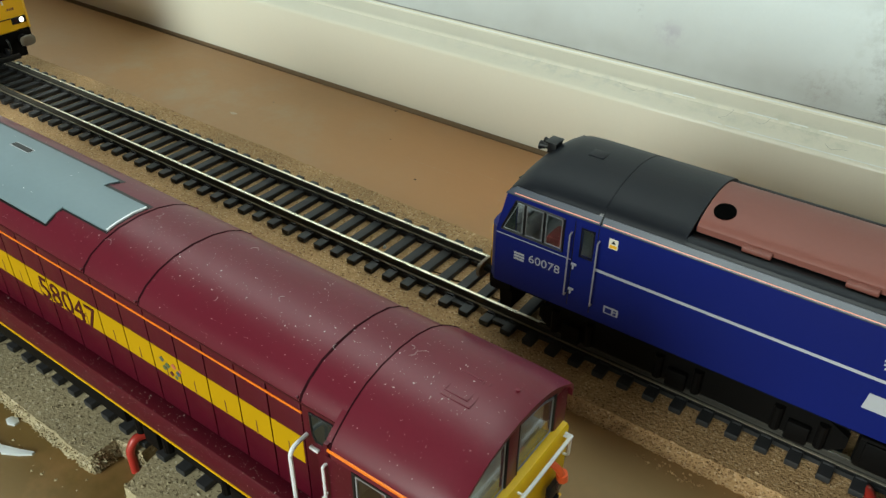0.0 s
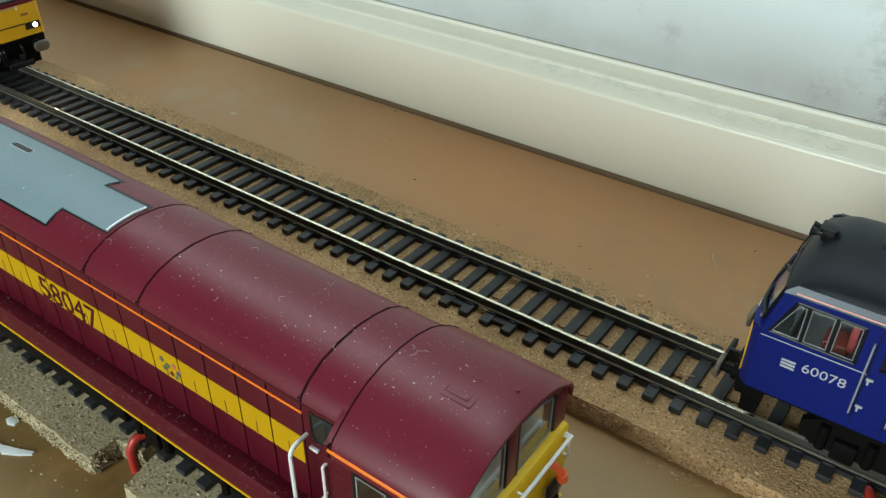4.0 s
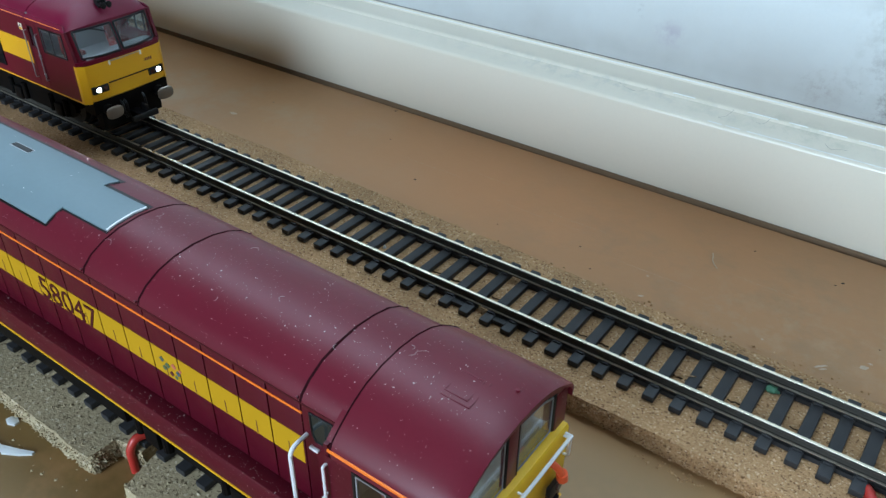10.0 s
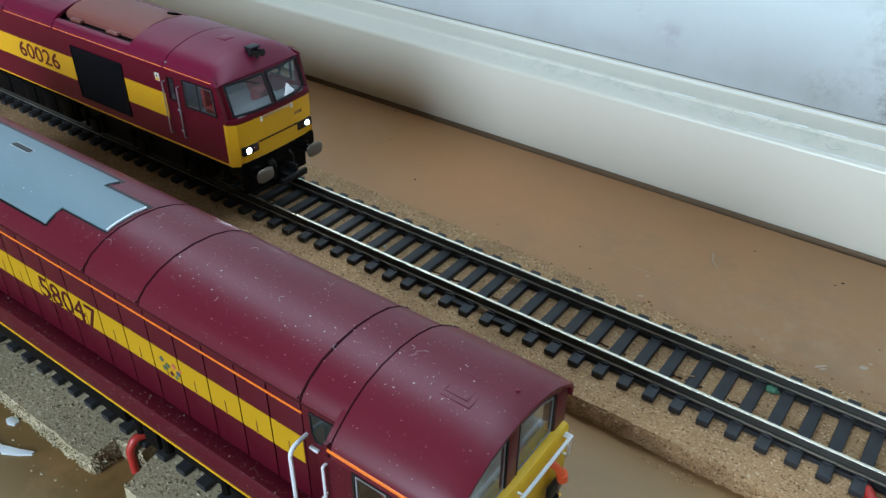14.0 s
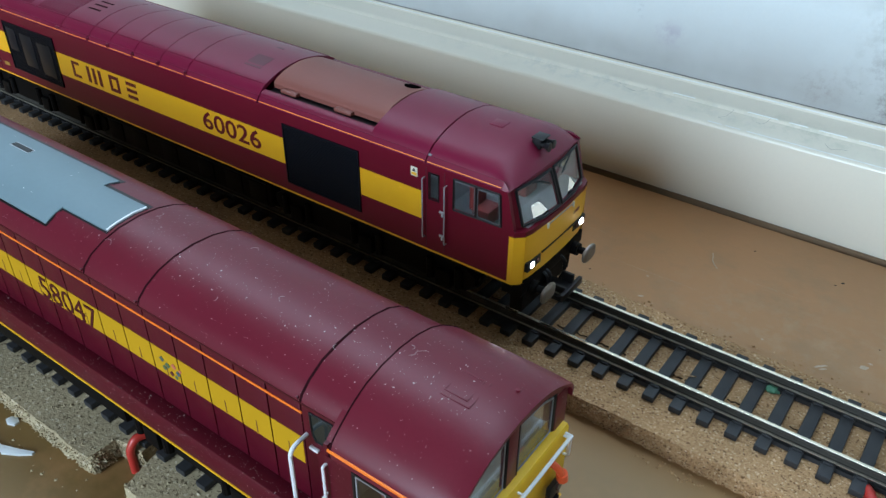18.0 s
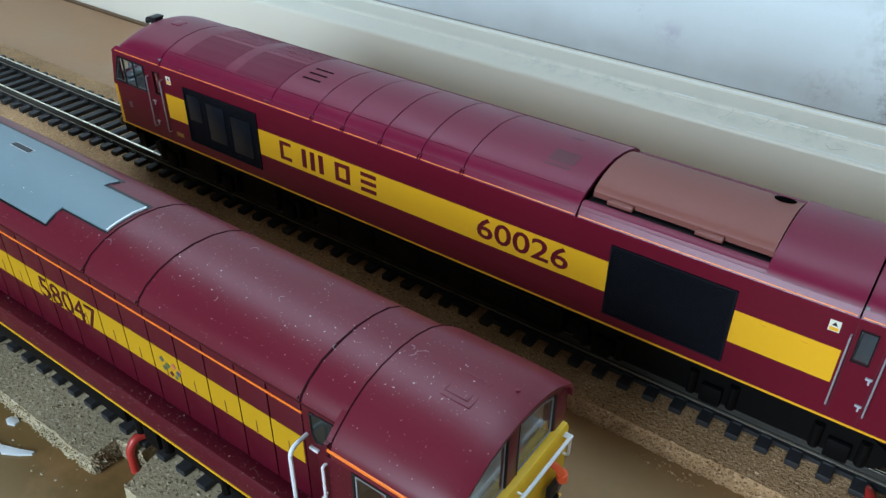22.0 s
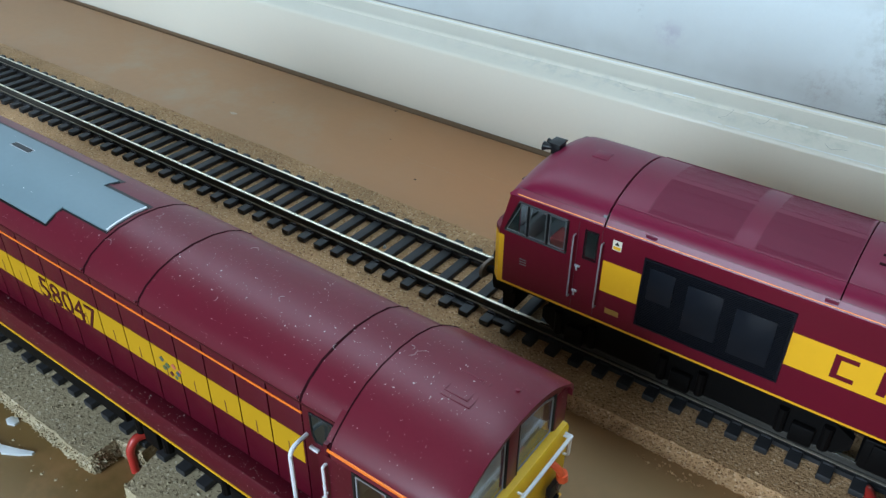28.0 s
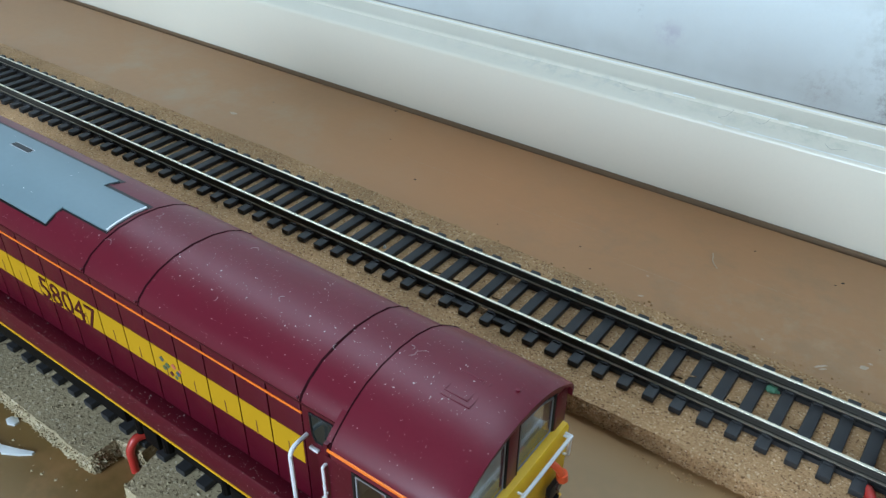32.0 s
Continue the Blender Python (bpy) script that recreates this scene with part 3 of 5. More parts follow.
def cab_end(loco, e, lv):
    """One cab end of the goods locomotive: e is 1 or -1. Front panel, screens, lamps, buffers, coupling."""
    def X(x):
        return e * x
    # lower front, wrapped a little round the sides
    fw = lv["width"]
    fx = 129.4 + (15.4 - fw) * 0.25
    plan = [(fx, fw), (130.0, 13.0), (130.4, 6.0), (130.5, 0.0), (130.4, -6.0), (130.0, -13.0), (fx, -fw)]
    back = [(126.0, -fw), (126.0, fw)]
    for nm, mt, lb, steps in (("front_panel", lv["front"], lv["front_label"], ((15.3, -1.0, 0.985), (16.2, 0.0, 1.0), (25.0, 0.3, 1.0), (29.2, 0.3, 1.0))),
                              ("screen_base", lv["body"], "", ((29.2, 0.3, 1.0), (30.6, 0.3, 1.0)))):
        rings = []
        for z, dx, k in steps:
            rings.append([(X(x + dx), y * k, z) for x, y in plan] + [(X(x), y, z) for x, y in back])
        part(nm, loft(bmesh.new(), rings), mt, loco, lb)
    if lv["wrap"]:
        for s in (-1, 1):
            flat = [(129.88, 15.44, 29.2), (130.35, 13.5, 29.2), (130.35, 13.5, 15.4), (129.88, 15.44, 17.4)]
            part("corner_flash", loft(bmesh.new(), [[(X(x), s * y, z) for x, y, z in flat], [(X(x - 0.4), s * y, z) for x, y, z in flat]]), lv["front"], loco)
    # raked screen surround with two panes
    def srf(y, z):
        t = (z - 30.6) / (41.2 - 30.6)
        base = 130.5 - 0.004 * y * y - (0.0 if abs(y) < 13 else (abs(y) - 13) * 0.8 * (1 - 0.75 * t))
        return X(base - 4.0 * t)
    ys = [-16.9, -15.7, -14.6, -7.4, -0.6, 0.6, 7.4, 14.6, 15.7, 16.9]
    zs = [30.6, 31.3, 36.0, 40.3, 41.4]
    bm = bmesh.new()
    vs = {(i, j): bm.verts.new((srf(y, z), y, min(z, 40.7) if abs(y) > 15 else z)) for i, y in enumerate(ys) for j, z in enumerate(zs)}
    fs = []
    for i in range(len(ys) - 1):
        for j in range(len(zs) - 1):
            if j in (1, 2) and i in (2, 3, 5, 6):
                continue
            fs.append(bm.faces.new((vs[i, j], vs[i + 1, j], vs[i + 1, j + 1], vs[i, j + 1])))
    r = bmesh.ops.extrude_face_region(bm, geom=fs)
    for v in r["geom"]:
        if isinstance(v, bmesh.types.BMVert):
            v.co.x -= e * 0.8
    part("screen_surround", bm, lv["body"], loco)
    for s in (-1, 1):
        a, b = sorted((s * 0.6, s * 14.6))
        bm = bmesh.new()
        quad = [(a, 31.3), ((a + b) / 2, 31.3), (b, 31.3), (b, 40.3), ((a + b) / 2, 40.3), (a, 40.3)]
        loft(bm, [[(srf(y, z) + e * 0.12, y, z) for y, z in quad], [(srf(y, z) - e * 0.35, y, z) for y, z in quad]])
        pane = part("windscreen", bm, "glass", loco, "clear raked windscreen")
        pane.visible_shadow = False
        bm = bmesh.new()
        loop = [(srf(y, z) + e * 0.15, y, z) for y, z in (quad + quad[:1])]
        for p, q in zip(loop, loop[1:]):
            cyl(bm, p, q, 0.42, n=6)
        part("screen_frame", bm, "black", loco)
        bm = bmesh.new()
        tube(bm, [(srf(s * 9, 40.4) + e * 0.6, s * 9, 40.4), (srf(s * 6, 39.6) + e * 0.8, s * 6, 39.5), (srf(s * 3.6, 38.2) + e * 0.7, s * 3.2, 38.0)], 0.22, n=6)
        part("wiper", bm, "black", loco)
        # lamp cluster
        cx = 129.8
        bm = boxed(X(cx) - 0.9, X(cx) + 0.9, s * 11.6 - 3.2, s * 11.6 + 3.2, 18.6, 21.4, 0.3)
        hous = part("lamp_housing", bm, "black", loco)
        bm = bmesh.new()
        cyl(bm, (X(cx + 0.6), s * 12.6, 20.0), (X(cx + 0.97), s * 12.6, 20.0), 0.85, n=14)
        part("headlamp", bm, "lamp" if e * lv["dir"] > 0 else "lens", hous, "lit white headlamp" if e * lv["dir"] > 0 else "")
        bm = bmesh.new()
        cyl(bm, (X(cx + 0.85), s * 9.9, 20.0), (X(cx + 1.05), s * 9.9, 20.0), 0.8, n=12)
        part("tail_lamp", bm, "lens" if e * lv["dir"] > 0 else "tail", hous, "" if e * lv["dir"] > 0 else "lit orange-red tail lamp")
        # buffer: tapered shank and oval head
        bm = bmesh.new()
        cyl(bm, (X(126.5), s * BY, BZ), (X(131.8), s * BY, BZ), 2.0, 1.8)
        cyl(bm, (X(131.8), s * BY, BZ), (X(134.5), s * BY, BZ), 1.0)
        shank = part("buffer", bm, "frame", loco)
        bm = bmesh.new()
        ring = lambda x, k: [(X(x), s * BY + k * 3.35 * math.copysign(abs(math.cos(a)) ** 0.7, math.cos(a)), BZ + k * 2.25 * math.copysign(abs(math.sin(a)) ** 0.7, math.sin(a))) for a in [2 * math.pi * i / 24 for i in range(24)]]
        loft(bm, [ring(134.3, 0.92), ring(134.7, 1.0), ring(135.1, 0.98), ring(135.4, 0.8)])
        part("buffer_head", bm, "pewter", shank, "pale metal oval buffer head")
        # lamp brackets and handle on the front
        bm = boxed(*sorted((X(130.5), X(131.1))), s * 6.4 - 0.3, s * 6.4 + 0.3, 27.6, 29.1, 0.1)
        part("lamp_bracket", bm, "sign", loco)
    bm = bmesh.new()
    cyl(bm, (X(131.0), -6.4, 28.9), (X(131.0), 6.4, 28.9), 0.15, n=8)
    part("front_rail", bm, "rail_grey", loco)
    part("panel_slot", boxed(*sorted((X(130.0), X(130.86))), -8.2, 8.2, 21.2, 21.6), "black", loco)
    for k in range(5):
        part("number_bar", boxed(*sorted((X(130.0), X(130.62))), e * 7.0 + k * 0.8, e * 7.0 + k * 0.8 + 0.5, 24.6, 25.6), "rust", loco)
    # valance, hook, hoses
    bm = bmesh.new()
    prism_y(bm, [(X(124), 11.0), (X(129.6), 11.0), (X(130.0), 12.4), (X(130.0), 15.6), (X(124), 15.6)], -15.6, 15.6)
    prism_y(bm, [(X(125), 4.0), (X(128.4), 4.0), (X(128.8), 11.2), (X(125), 11.2)], -12.5, 12.5)
    part("buffer_beam", bm, "frame", loco)
    bm = bmesh.new()
    box(bm, *sorted((X(127.5), X(136.0))), -1.6, 1.6, 6.4, 8.0, 0.3)
    box(bm, *sorted((X(135.2), X(136.4))), -5.4, 5.4, 6.2, 8.4, 0.3)
    box(bm, *sorted((X(132.0), X(135.4))), 1.4, 2.4, 7.8, 10.6, 0.2)
    part("coupling", bm, "black", loco, "black tension-lock coupling")
    for y in (-5.0, -3.6, 4.2):
        bm = bmesh.new()
        tube(bm, arc_pts([(X(129.8), y, 13.2), (X(131.2), y, 12.5), (X(131.4), y, 8.5), (X(130.6), y * 0.8, 6.5)]), 0.45, n=6)
        part("brake_hose", bm, "black", loco)
    # roof horn on the cab: a flat-topped block with two stubby trumpets before it
    bm = boxed(*sorted((X(121.9), X(124.3))), -1.7, 1.7, 45.0, 47.7, 0.2)
    box(bm, *sorted((X(121.7), X(124.9))), -1.95, 1.95, 47.5, 47.95, 0.12)
    horn = part("horn", bm, "black", loco, "black twin roof horn")
    for yy in (-1.1, 1.1):
        rings = [(123.6, 0.6), (124.8, 0.65), (125.7, 0.85), (126.3, 1.15), (126.5, 1.2), (126.55, 0.9)]
        bm = loft(bmesh.new(), [[(X(x), yy + 0.9 * r * math.cos(a), 46.5 - 0.1 * (x - 123) + r * math.sin(a)) for a in [2 * math.pi * i / 14 for i in range(14)]] for x, r in rings])
        part("trumpet", bm, "black", horn)
    # hatch rib on the cab roof
    part("roof_hatch", boxed(*sorted((X(109.6), X(113.4))), -1.8, 1.8, 47.4, 47.98, 0.05), lv["roof"], loco)
    # interior: desk, seats, bulkhead, an unseen glow added to brighten the leading cab
    if e * lv["dir"] > 0 and lv["lit"]:
        part("cab_glow", boxed(*sorted((X(108.0), X(112.0))), -3.0, 3.0, 39.6, 40.1, 0.1), "cab_glow", loco, "small unseen glow added for headlamp light leaking into the cab")
    part("cab_floor", boxed(*sorted((X(102.5), X(128.0))), -16.3, 16.3, 24.0, 25.0), "cab_grey", loco)
    part("bulkhead", boxed(*sorted((X(101.6), X(102.4))), -16.4, 16.4, 16.0, 43.0), "cab_grey", loco)
    part("desk", box(boxed(*sorted((X(122.5), X(128.2))), -15.6, 15.6, 25.2, 30.4, 0.4), *sorted((X(124.0), X(129.3))), -13.5, 13.5, 30.2, 31.1, 0.2), "cab_grey", loco)
    for s in (-1, 1):
        bm = boxed(*sorted((X(112.0), X(117.0))), s * 9 - 3, s * 9 + 3, 25.2, 29.5, 0.5)
        box(bm, *sorted((X(111.0), X(112.6))), s * 9 - 3, s * 9 + 3, 28.5, 37.5, 0.5)
        part("cab_seat", bm, "seat", loco)


def side_window(loco, s, e, lv, cuts):
    """Cab side glazing with a black surround and pale frames; s is the side, e the end."""
    y = s * 17.35
    raked = len(cuts) > 1
    x0, x1, xt = (110.0, 126.2, 122.6) if raked else (110.0, 124.0, 123.4)
    bm = bmesh.new()
    quad = [(e * x0, 30.6), (e * x1, 30.9), (e * xt, 39.6), (e * x0, 39.3)]
    for p, q in zip(quad, quad[1:] + quad[:1]):
        cyl(bm, (p[0], y, p[1]), (q[0], y, q[1]), 0.3, n=6)
    for c in cuts:
        cyl(bm, (e * c, y, 30.9), (e * c, y, 39.4), 0.32, n=6)
    fr = part("window_frame", bm, "black", loco)
    edges = [x0] + list(cuts) + [x1]
    for a, b in zip(edges, edges[1:]):
        bt = xt if b == x1 else b
        q = [(e * a, 30.8), (e * b, 30.8), (e * bt, 39.5), (e * a, 39.3)]
        pane = part("side_window", prism_y(bmesh.new(), q, *sorted((y - s * 0.5, y - s * 0.15))), "glass", loco, "clear cab side window")
        pane.visible_shadow = False
        if raked and b == x1:
            tri = [(e * 122.5, 31.0), (e * 125.9, 31.0), (e * 122.5, 39.2)]
            part("window_corner", prism_y(bmesh.new(), tri, *sorted((y - s * 0.05, y + s * 0.08))), "dark_glass", loco)
        bm = bmesh.new()
        qi = [(e * (a + 0.5), 31.35), (e * (b - 0.5), 31.35), (e * (bt - 0.55), 38.95), (e * (a + 0.5), 38.85)]
        for p, r in zip(qi, qi[1:] + qi[:1]):
            cyl(bm, (p[0], y + s * 0.05, p[1]), (r[0], y + s * 0.05, r[1]), 0.11, n=5)
        part("glazing_bar", bm, lv["bar"], fr, "thin grey glazing strip")


def grille(parent, x0, x1, z0, z1, y, s, n=40, deco=0):
    """A recessed dark panel with a rim and many thin slats."""
    g = part("side_grille", boxed(x0, x1, *sorted((y - s * 0.1, y + s * 0.12)), z0, z1), "black", parent, "black louvred side grille")
    bm = bmesh.new()
    for a, b, c, d_ in ((x0, x1, z0, z0 + 0.45), (x0, x1, z1 - 0.45, z1), (x0, x0 + 0.45, z0 + 0.45, z1 - 0.45), (x1 - 0.45, x1, z0 + 0.45, z1 - 0.45)):
        box(bm, a, b, *sorted((y + s * 0.1, y + s * 0.4)), c, d_)
    part("grille_rim", bm, "grille", g)
    bm = bmesh.new()
    dz = (z1 - z0 - 1.2) / n
    for k in range(n):
        z = z0 + 0.6 + dz * k
        prism_x(bm, [(y + s * 0.12, z), (y + s * 0.26, z + dz * 0.62), (y + s * 0.12, z + dz * 0.75)], x0 + 0.5, x1 - 0.5)
    part("slats", bm, "grille", g)
    if deco:
        w = x1 - x0
        for fx, fz, fw, fh in ((0.14, 0.66, 0.18, 0.46), (0.44, 0.52, 0.24, 0.66), (0.78, 0.46, 0.26, 0.66)):
            xa, xb = x0 + w * (fx - fw / 2), x0 + w * (fx + fw / 2)
            za, zb = z0 + (z1 - z0) * (fz - fh / 2), z0 + (z1 - z0) * (fz + fh / 2)
            part("grille_panel", boxed(xa, xb, *sorted((y + s * 0.2, y + s * 0.36)), za, zb, 0.05), "gloss_black", g)
    return g


def class60(name, lv):
    """A six-axle diesel goods locomotive, 1:76; its base is the rail head, +x the exhaust end."""
    loco = thing(name, 0, 0, 10.4)
    # body sides with cab window and door window openings
    for s in (-1, 1):
        bm = bmesh.new()
        holes = []
        for e in (-1, 1):
            a, b = sorted((e * 110.2, e * (123.7 if e * s < 0 else 122.5)))
            holes.append((a, b, 30.9, 39.3))
            a, b = sorted((e * 102.6, e * 105.4))
            holes.append((a, b, 31.3, 38.5))
            a, b = sorted((e * 123.9, e * 126.3))
            holes.append((a, b, 30.6, 40.7))
        sheet(bm, [-126.3, 126.3], [15.3, 40.7], s * 17.35, holes, -s * 0.7)
        part("body_side", bm, lv["body"], loco)
        for e in (-1, 1):
            # corner: lower part takes the front's colour or the body's, upper part leans with the screens
            wedge = [(e * 126.3, s * 17.35), (e * 127.7, s * 17.35), (e * 129.75, s * 15.4), (e * (129.78 + (15.4 - lv["width"]) * 0.25), s * lv["width"]), (e * 126.3, s * lv["width"])]
            part("corner_panel", loft(bmesh.new(), [[(x, y, z) for x, y in wedge] for z in (15.3, 29.2)]), lv["corner"], loco)
            part("corner_panel", loft(bmesh.new(), [[(x, y, z) for x, y in wedge] for z in (29.2, 30.6)]), lv["body"], loco)
            bm = prism_y(bmesh.new(), [(e * 123.9, 30.6), (e * 127.6, 30.6), (e * 125.2, 40.7), (e * 123.9, 40.7)], *sorted((s * 17.35, s * 16.2)))
            part("corner_pillar", bm, lv["body"], loco)
            side_window(loco, s, e, lv, (116.6,) if e * s < 0 else (115.0, 120.2))
            pane = part("door_window", boxed(*sorted((e * 102.5, e * 105.5)), *sorted((s * 16.9, s * 17.2)), 31.2, 38.6), "glass", loco)
            pane.visible_shadow = False
            bm = bmesh.new()
            y = s * 17.38
            for a, b, c, d_ in ((102.3, 105.7, 31.0, 31.4), (102.3, 105.7, 38.4, 38.8), (102.3, 102.6, 31.0, 38.8), (105.4, 105.7, 31.0, 38.8)):
                box(bm, *sorted((e * a, e * b)), y - 0.08, y + 0.08, c, d_)
            part("door_window_frame", bm, "black", loco)
            # door outline, handrails, handles
            bm = bmesh.new()
            for xx in (101.6, 107.3):
                box(bm, e * xx - 0.1, e * xx + 0.1, y - 0.06, y + 0.06, 16.8, 40.0)
            part("door_gap", bm, lv["seam"], loco)
            for xx, zt, zb in ((101.1, 36.9, 19.5), (107.9, 36.7, 19.7)):
                bm = bmesh.new()
                tube(bm, arc_pts([(e * xx, s * 17.3, zt), (e * xx, s * 18.4, zt), (e * xx, s * 18.4, zb), (e * xx, s * 17.3, zb)]), 0.2, n=6)
                part("handrail", bm, lv["rail"], loco, "thin grey door handrail")
            for z in (28.6, 21.6):
                bm = bmesh.new()
                box(bm, *sorted((e * 105.9, e * 107.2)), *sorted((s * 17.4, s * 17.9)), z - 0.2, z + 0.3, 0.1)
                box(bm, *sorted((e * 106.5, e * 106.9)), *sorted((s * 17.4, s * 17.8)), z - 1.3, z, 0.1)
                part("door_handle", bm, "grey", loco)
            x = e * 97.9
            sg = part("warning_sign", boxed(x - 1.05, x + 1.05, *sorted((s * 17.36, s * 17.46)), 36.2, 38.7), "sign", loco, "small white and yellow warning sign")
            bm = boxed(x - 0.85, x + 0.85, *sorted((s * 17.46, s * 17.5)), 36.4, 37.2)
            part("sign_band", bm, "yellow", sg)
            bm = prism_y(bmesh.new(), [(x - 0.55, 37.5), (x + 0.55, 37.5), (x, 38.45)], *sorted((s * 17.46, s * 17.5)))
            part("sign_symbol", bm, "black", sg)
    # roof in lengths with seams between them
    cuts = [-101.4, -53.5, -37.6, -26.6, -13.9, -1.3, 11.5, 42.3, 101.4]
    prof60 = mirror_y(ROOF60)
    low = [(y * 0.96, z - 0.9) for y, z in prof60[::-1]]
    for a, b in zip(cuts, cuts[1:]):
        if a == 42.3:
            continue
        bm = bmesh.new()
        loft(bm, [[(x, y, z) for y, z in prof60 + low] for x in (a + 0.15, b - 0.15)])
        part("roof_panel", bm, lv["roof"], loco)
    # exhaust length: lower flanks, dark trough, red-brown silencer
    bm = bmesh.new()
    flank = [(17.0, 40.6), (16.9, 41.0), (15.8, 43.2), (14.8, 43.8), (13.9, 43.8), (13.7, 42.4), (14.8, 41.8), (16.0, 40.6)]
    for s in (-1, 1):
        ring = [(s * y, z) for y, z in flank]
        loft(bm, [[(x, y, z) for y, z in ring] for x in (42.5, 83.5)])
    loft(bm, [[(x, y, z) for y, z in prof60 + low] for x in (83.2, 101.26)])
    part("roof_panel", bm, lv["roof"], loco)
    part("trough", boxed(42.4, 83.4, -14.8, 14.8, 41.0, 42.9), "black", loco)
    bm = bmesh.new()
    ring = [(11.0, 43.4), (11.0, 44.7), (10.6, 45.3), (9.4, 46.1), (6.8, 47.1), (3.5, 47.75), (0, 48.0)]
    ring = mirror_y(ring)
    loft(bm, [[(x, y, z) for y, z in ring] for x in (43.0, 43.4, 82.4, 82.9)])
    ex = part("silencer", bm, "rust", loco, "red-brown exhaust silencer on the roof")
    bm = bmesh.new()
    cyl(bm, (79.2, 6.1, 46.5), (79.2, 6.4, 47.36), 2.3, n=28)
    part("exhaust_port", bm, "hole", ex)
    for x in (50.0, 70.0):
        for s in (-1, 1):
            part("lifting_lug", boxed(x - 3.0, x + 3.0, *sorted((s * 10.6, s * 12.6)), 43.3, 44.4, 0.3), "rust", ex)
    # cab roofs: domed towards the screens
    for e in (-1, 1):
        bm = bmesh.new()
        rings = []
        for x, k, w in ((101.7, 1.0, 0.0), (112.0, 1.0, 0.0), (117.0, 0.985, 0.1), (120.0, 0.94, 0.3), (122.2, 0.80, 0.6), (124.2, 0.56, 0.85), (126.0, 0.28, 1.0), (126.6, 0.12, 1.0), (126.5, 0.02, 1.0)):
            rings.append([(e * (x - w * 0.0042 * y * y), y, 40.6 + (z - 40.6) * (k + (1 - k) * (0.12 if abs(y) > 16 else 0))) for y, z in prof60])
        loft(bm, rings)
        part("cab_roof", bm, lv["roof"], loco)
        if lv["dir"] < 0:
            sunk = [(y * 0.995, z - 0.13) for y, z in prof60]
            part("roof_joint", loft(bmesh.new(), [[(e * x, y, z) for y, z in sunk + low] for x in (101.1, 101.8)]), lv["roof"], loco)
    # sloping cantrail strip and the lining on it
    for s in (-1, 1):
        for a, b in ((-123.6, -101.6), (-101.2, 42.1), (42.6, 101.2), (101.6, 123.6)):
            bm = prism_x(bmesh.new(), [(s * 17.42, 40.72), (s * 17.42, 41.0), (s * 16.4, 42.6), (s * 15.8, 42.4), (s * 16.4, 40.72)], a, b)
            if abs(a) > 120 or abs(b) > 120:
                # the strip narrows to a point above the corner pillar
                c = -1 if a < -120 else 1
                full = [(17.42, 40.72), (17.42, 41.0), (16.4, 42.6), (15.8, 42.4), (16.4, 40.72)]
                loft(bm, [[(c * x, s * (17.42 + (y - 17.42) * k), 40.72 + (z - 40.72) * k) for y, z in full] for x, k in ((123.58, 1.0), (124.6, 0.62), (125.5, 0.2))])
            part("cantrail", bm, lv["strip"], loco)
            bm = prism_x(bmesh.new(), [(s * 17.2, 41.24), (s * 17.35, 41.28), (s * 17.27, 41.41), (s * 17.0, 41.45)], a + 0.3, b - 0.3)
            part("cantrail_line", bm, lv["line"], loco, "thin orange lining along the cantrail")
        for c in (-37.6, -26.6, -13.9, -1.3, 11.5):
            lug = boxed(c - 0.55, c - 0.2, *sorted((s * 16.3, s * 17.5)), 40.9, 42.5, 0.06)
            box(lug, c + 0.2, c + 0.5, *sorted((s * 16.4, s * 17.48)), 41.0, 42.4, 0.06)
            part("seam_lug", lug, lv["strip"], loco)
        for a, b in ((-101.0, -53.7), (-53.3, 42.0)):
            part("roof_bead", tube(bmesh.new(), [(a, s * 13.3, 45.02), (b, s * 13.3, 44.98)], 0.15, n=8), lv["roof"], loco, "thin raised edge of the roof panels")
        for nx in (-92.2, -56.0):
            part("cantrail_notch", boxed(nx, nx + 2.5, *sorted((s * 16.6, s * 17.0)), 41.6, 42.3, 0.08), lv["louvre"], loco)
    # roof fittings: louvre panels, slots, shallow square recess
    def roof_z(y):
        pts = sorted((abs(q), z) for q, z in ROOF60)
        return float(np.interp(abs(y), [q for q, _ in pts], [z for _, z in pts]))
    for s in (-1, 1):
        for a, b in ((-94.2, -75.6), (-71.4, -53.9)):
            rib = bmesh.new()
            qs = [0.9 + 12.0 * k / 10 for k in range(11)]
            loft(rib, [[(x, s * q, roof_z(q) + 0.04) for q in qs] + [(x, s * q, roof_z(q) - 0.2) for q in qs[::-1]] for x in (a, b)])
            for q in [1.1 + 0.5 * k for k in range(24)]:
                z0, z1 = roof_z(q), roof_z(q + 0.25)
                loft(rib, [[(x, s * q, z0), (x, s * q, z0 + 0.075), (x, s * (q + 0.25), z1 + 0.05), (x, s * (q + 0.25), z1)] for x in (a + 0.3, b - 0.3)])
            part("roof_louvre", rib, lv["louvre"] if s < 0 or lv["dir"] < 0 else lv["roof"], loco, "ribbed roof louvre")
    for q in (1.0, 3.7, 6.4):
        bm = bmesh.new()
        loft(bm, [[(x, -q, roof_z(q) - 0.1), (x, -q, roof_z(q) + 0.06), (x, -q - 0.7, roof_z(q + 0.7) + 0.06), (x, -q - 0.7, roof_z(q + 0.7) - 0.1)] for x in (-50.0, -43.4)])
        part("roof_slot", bm, "groove", loco)
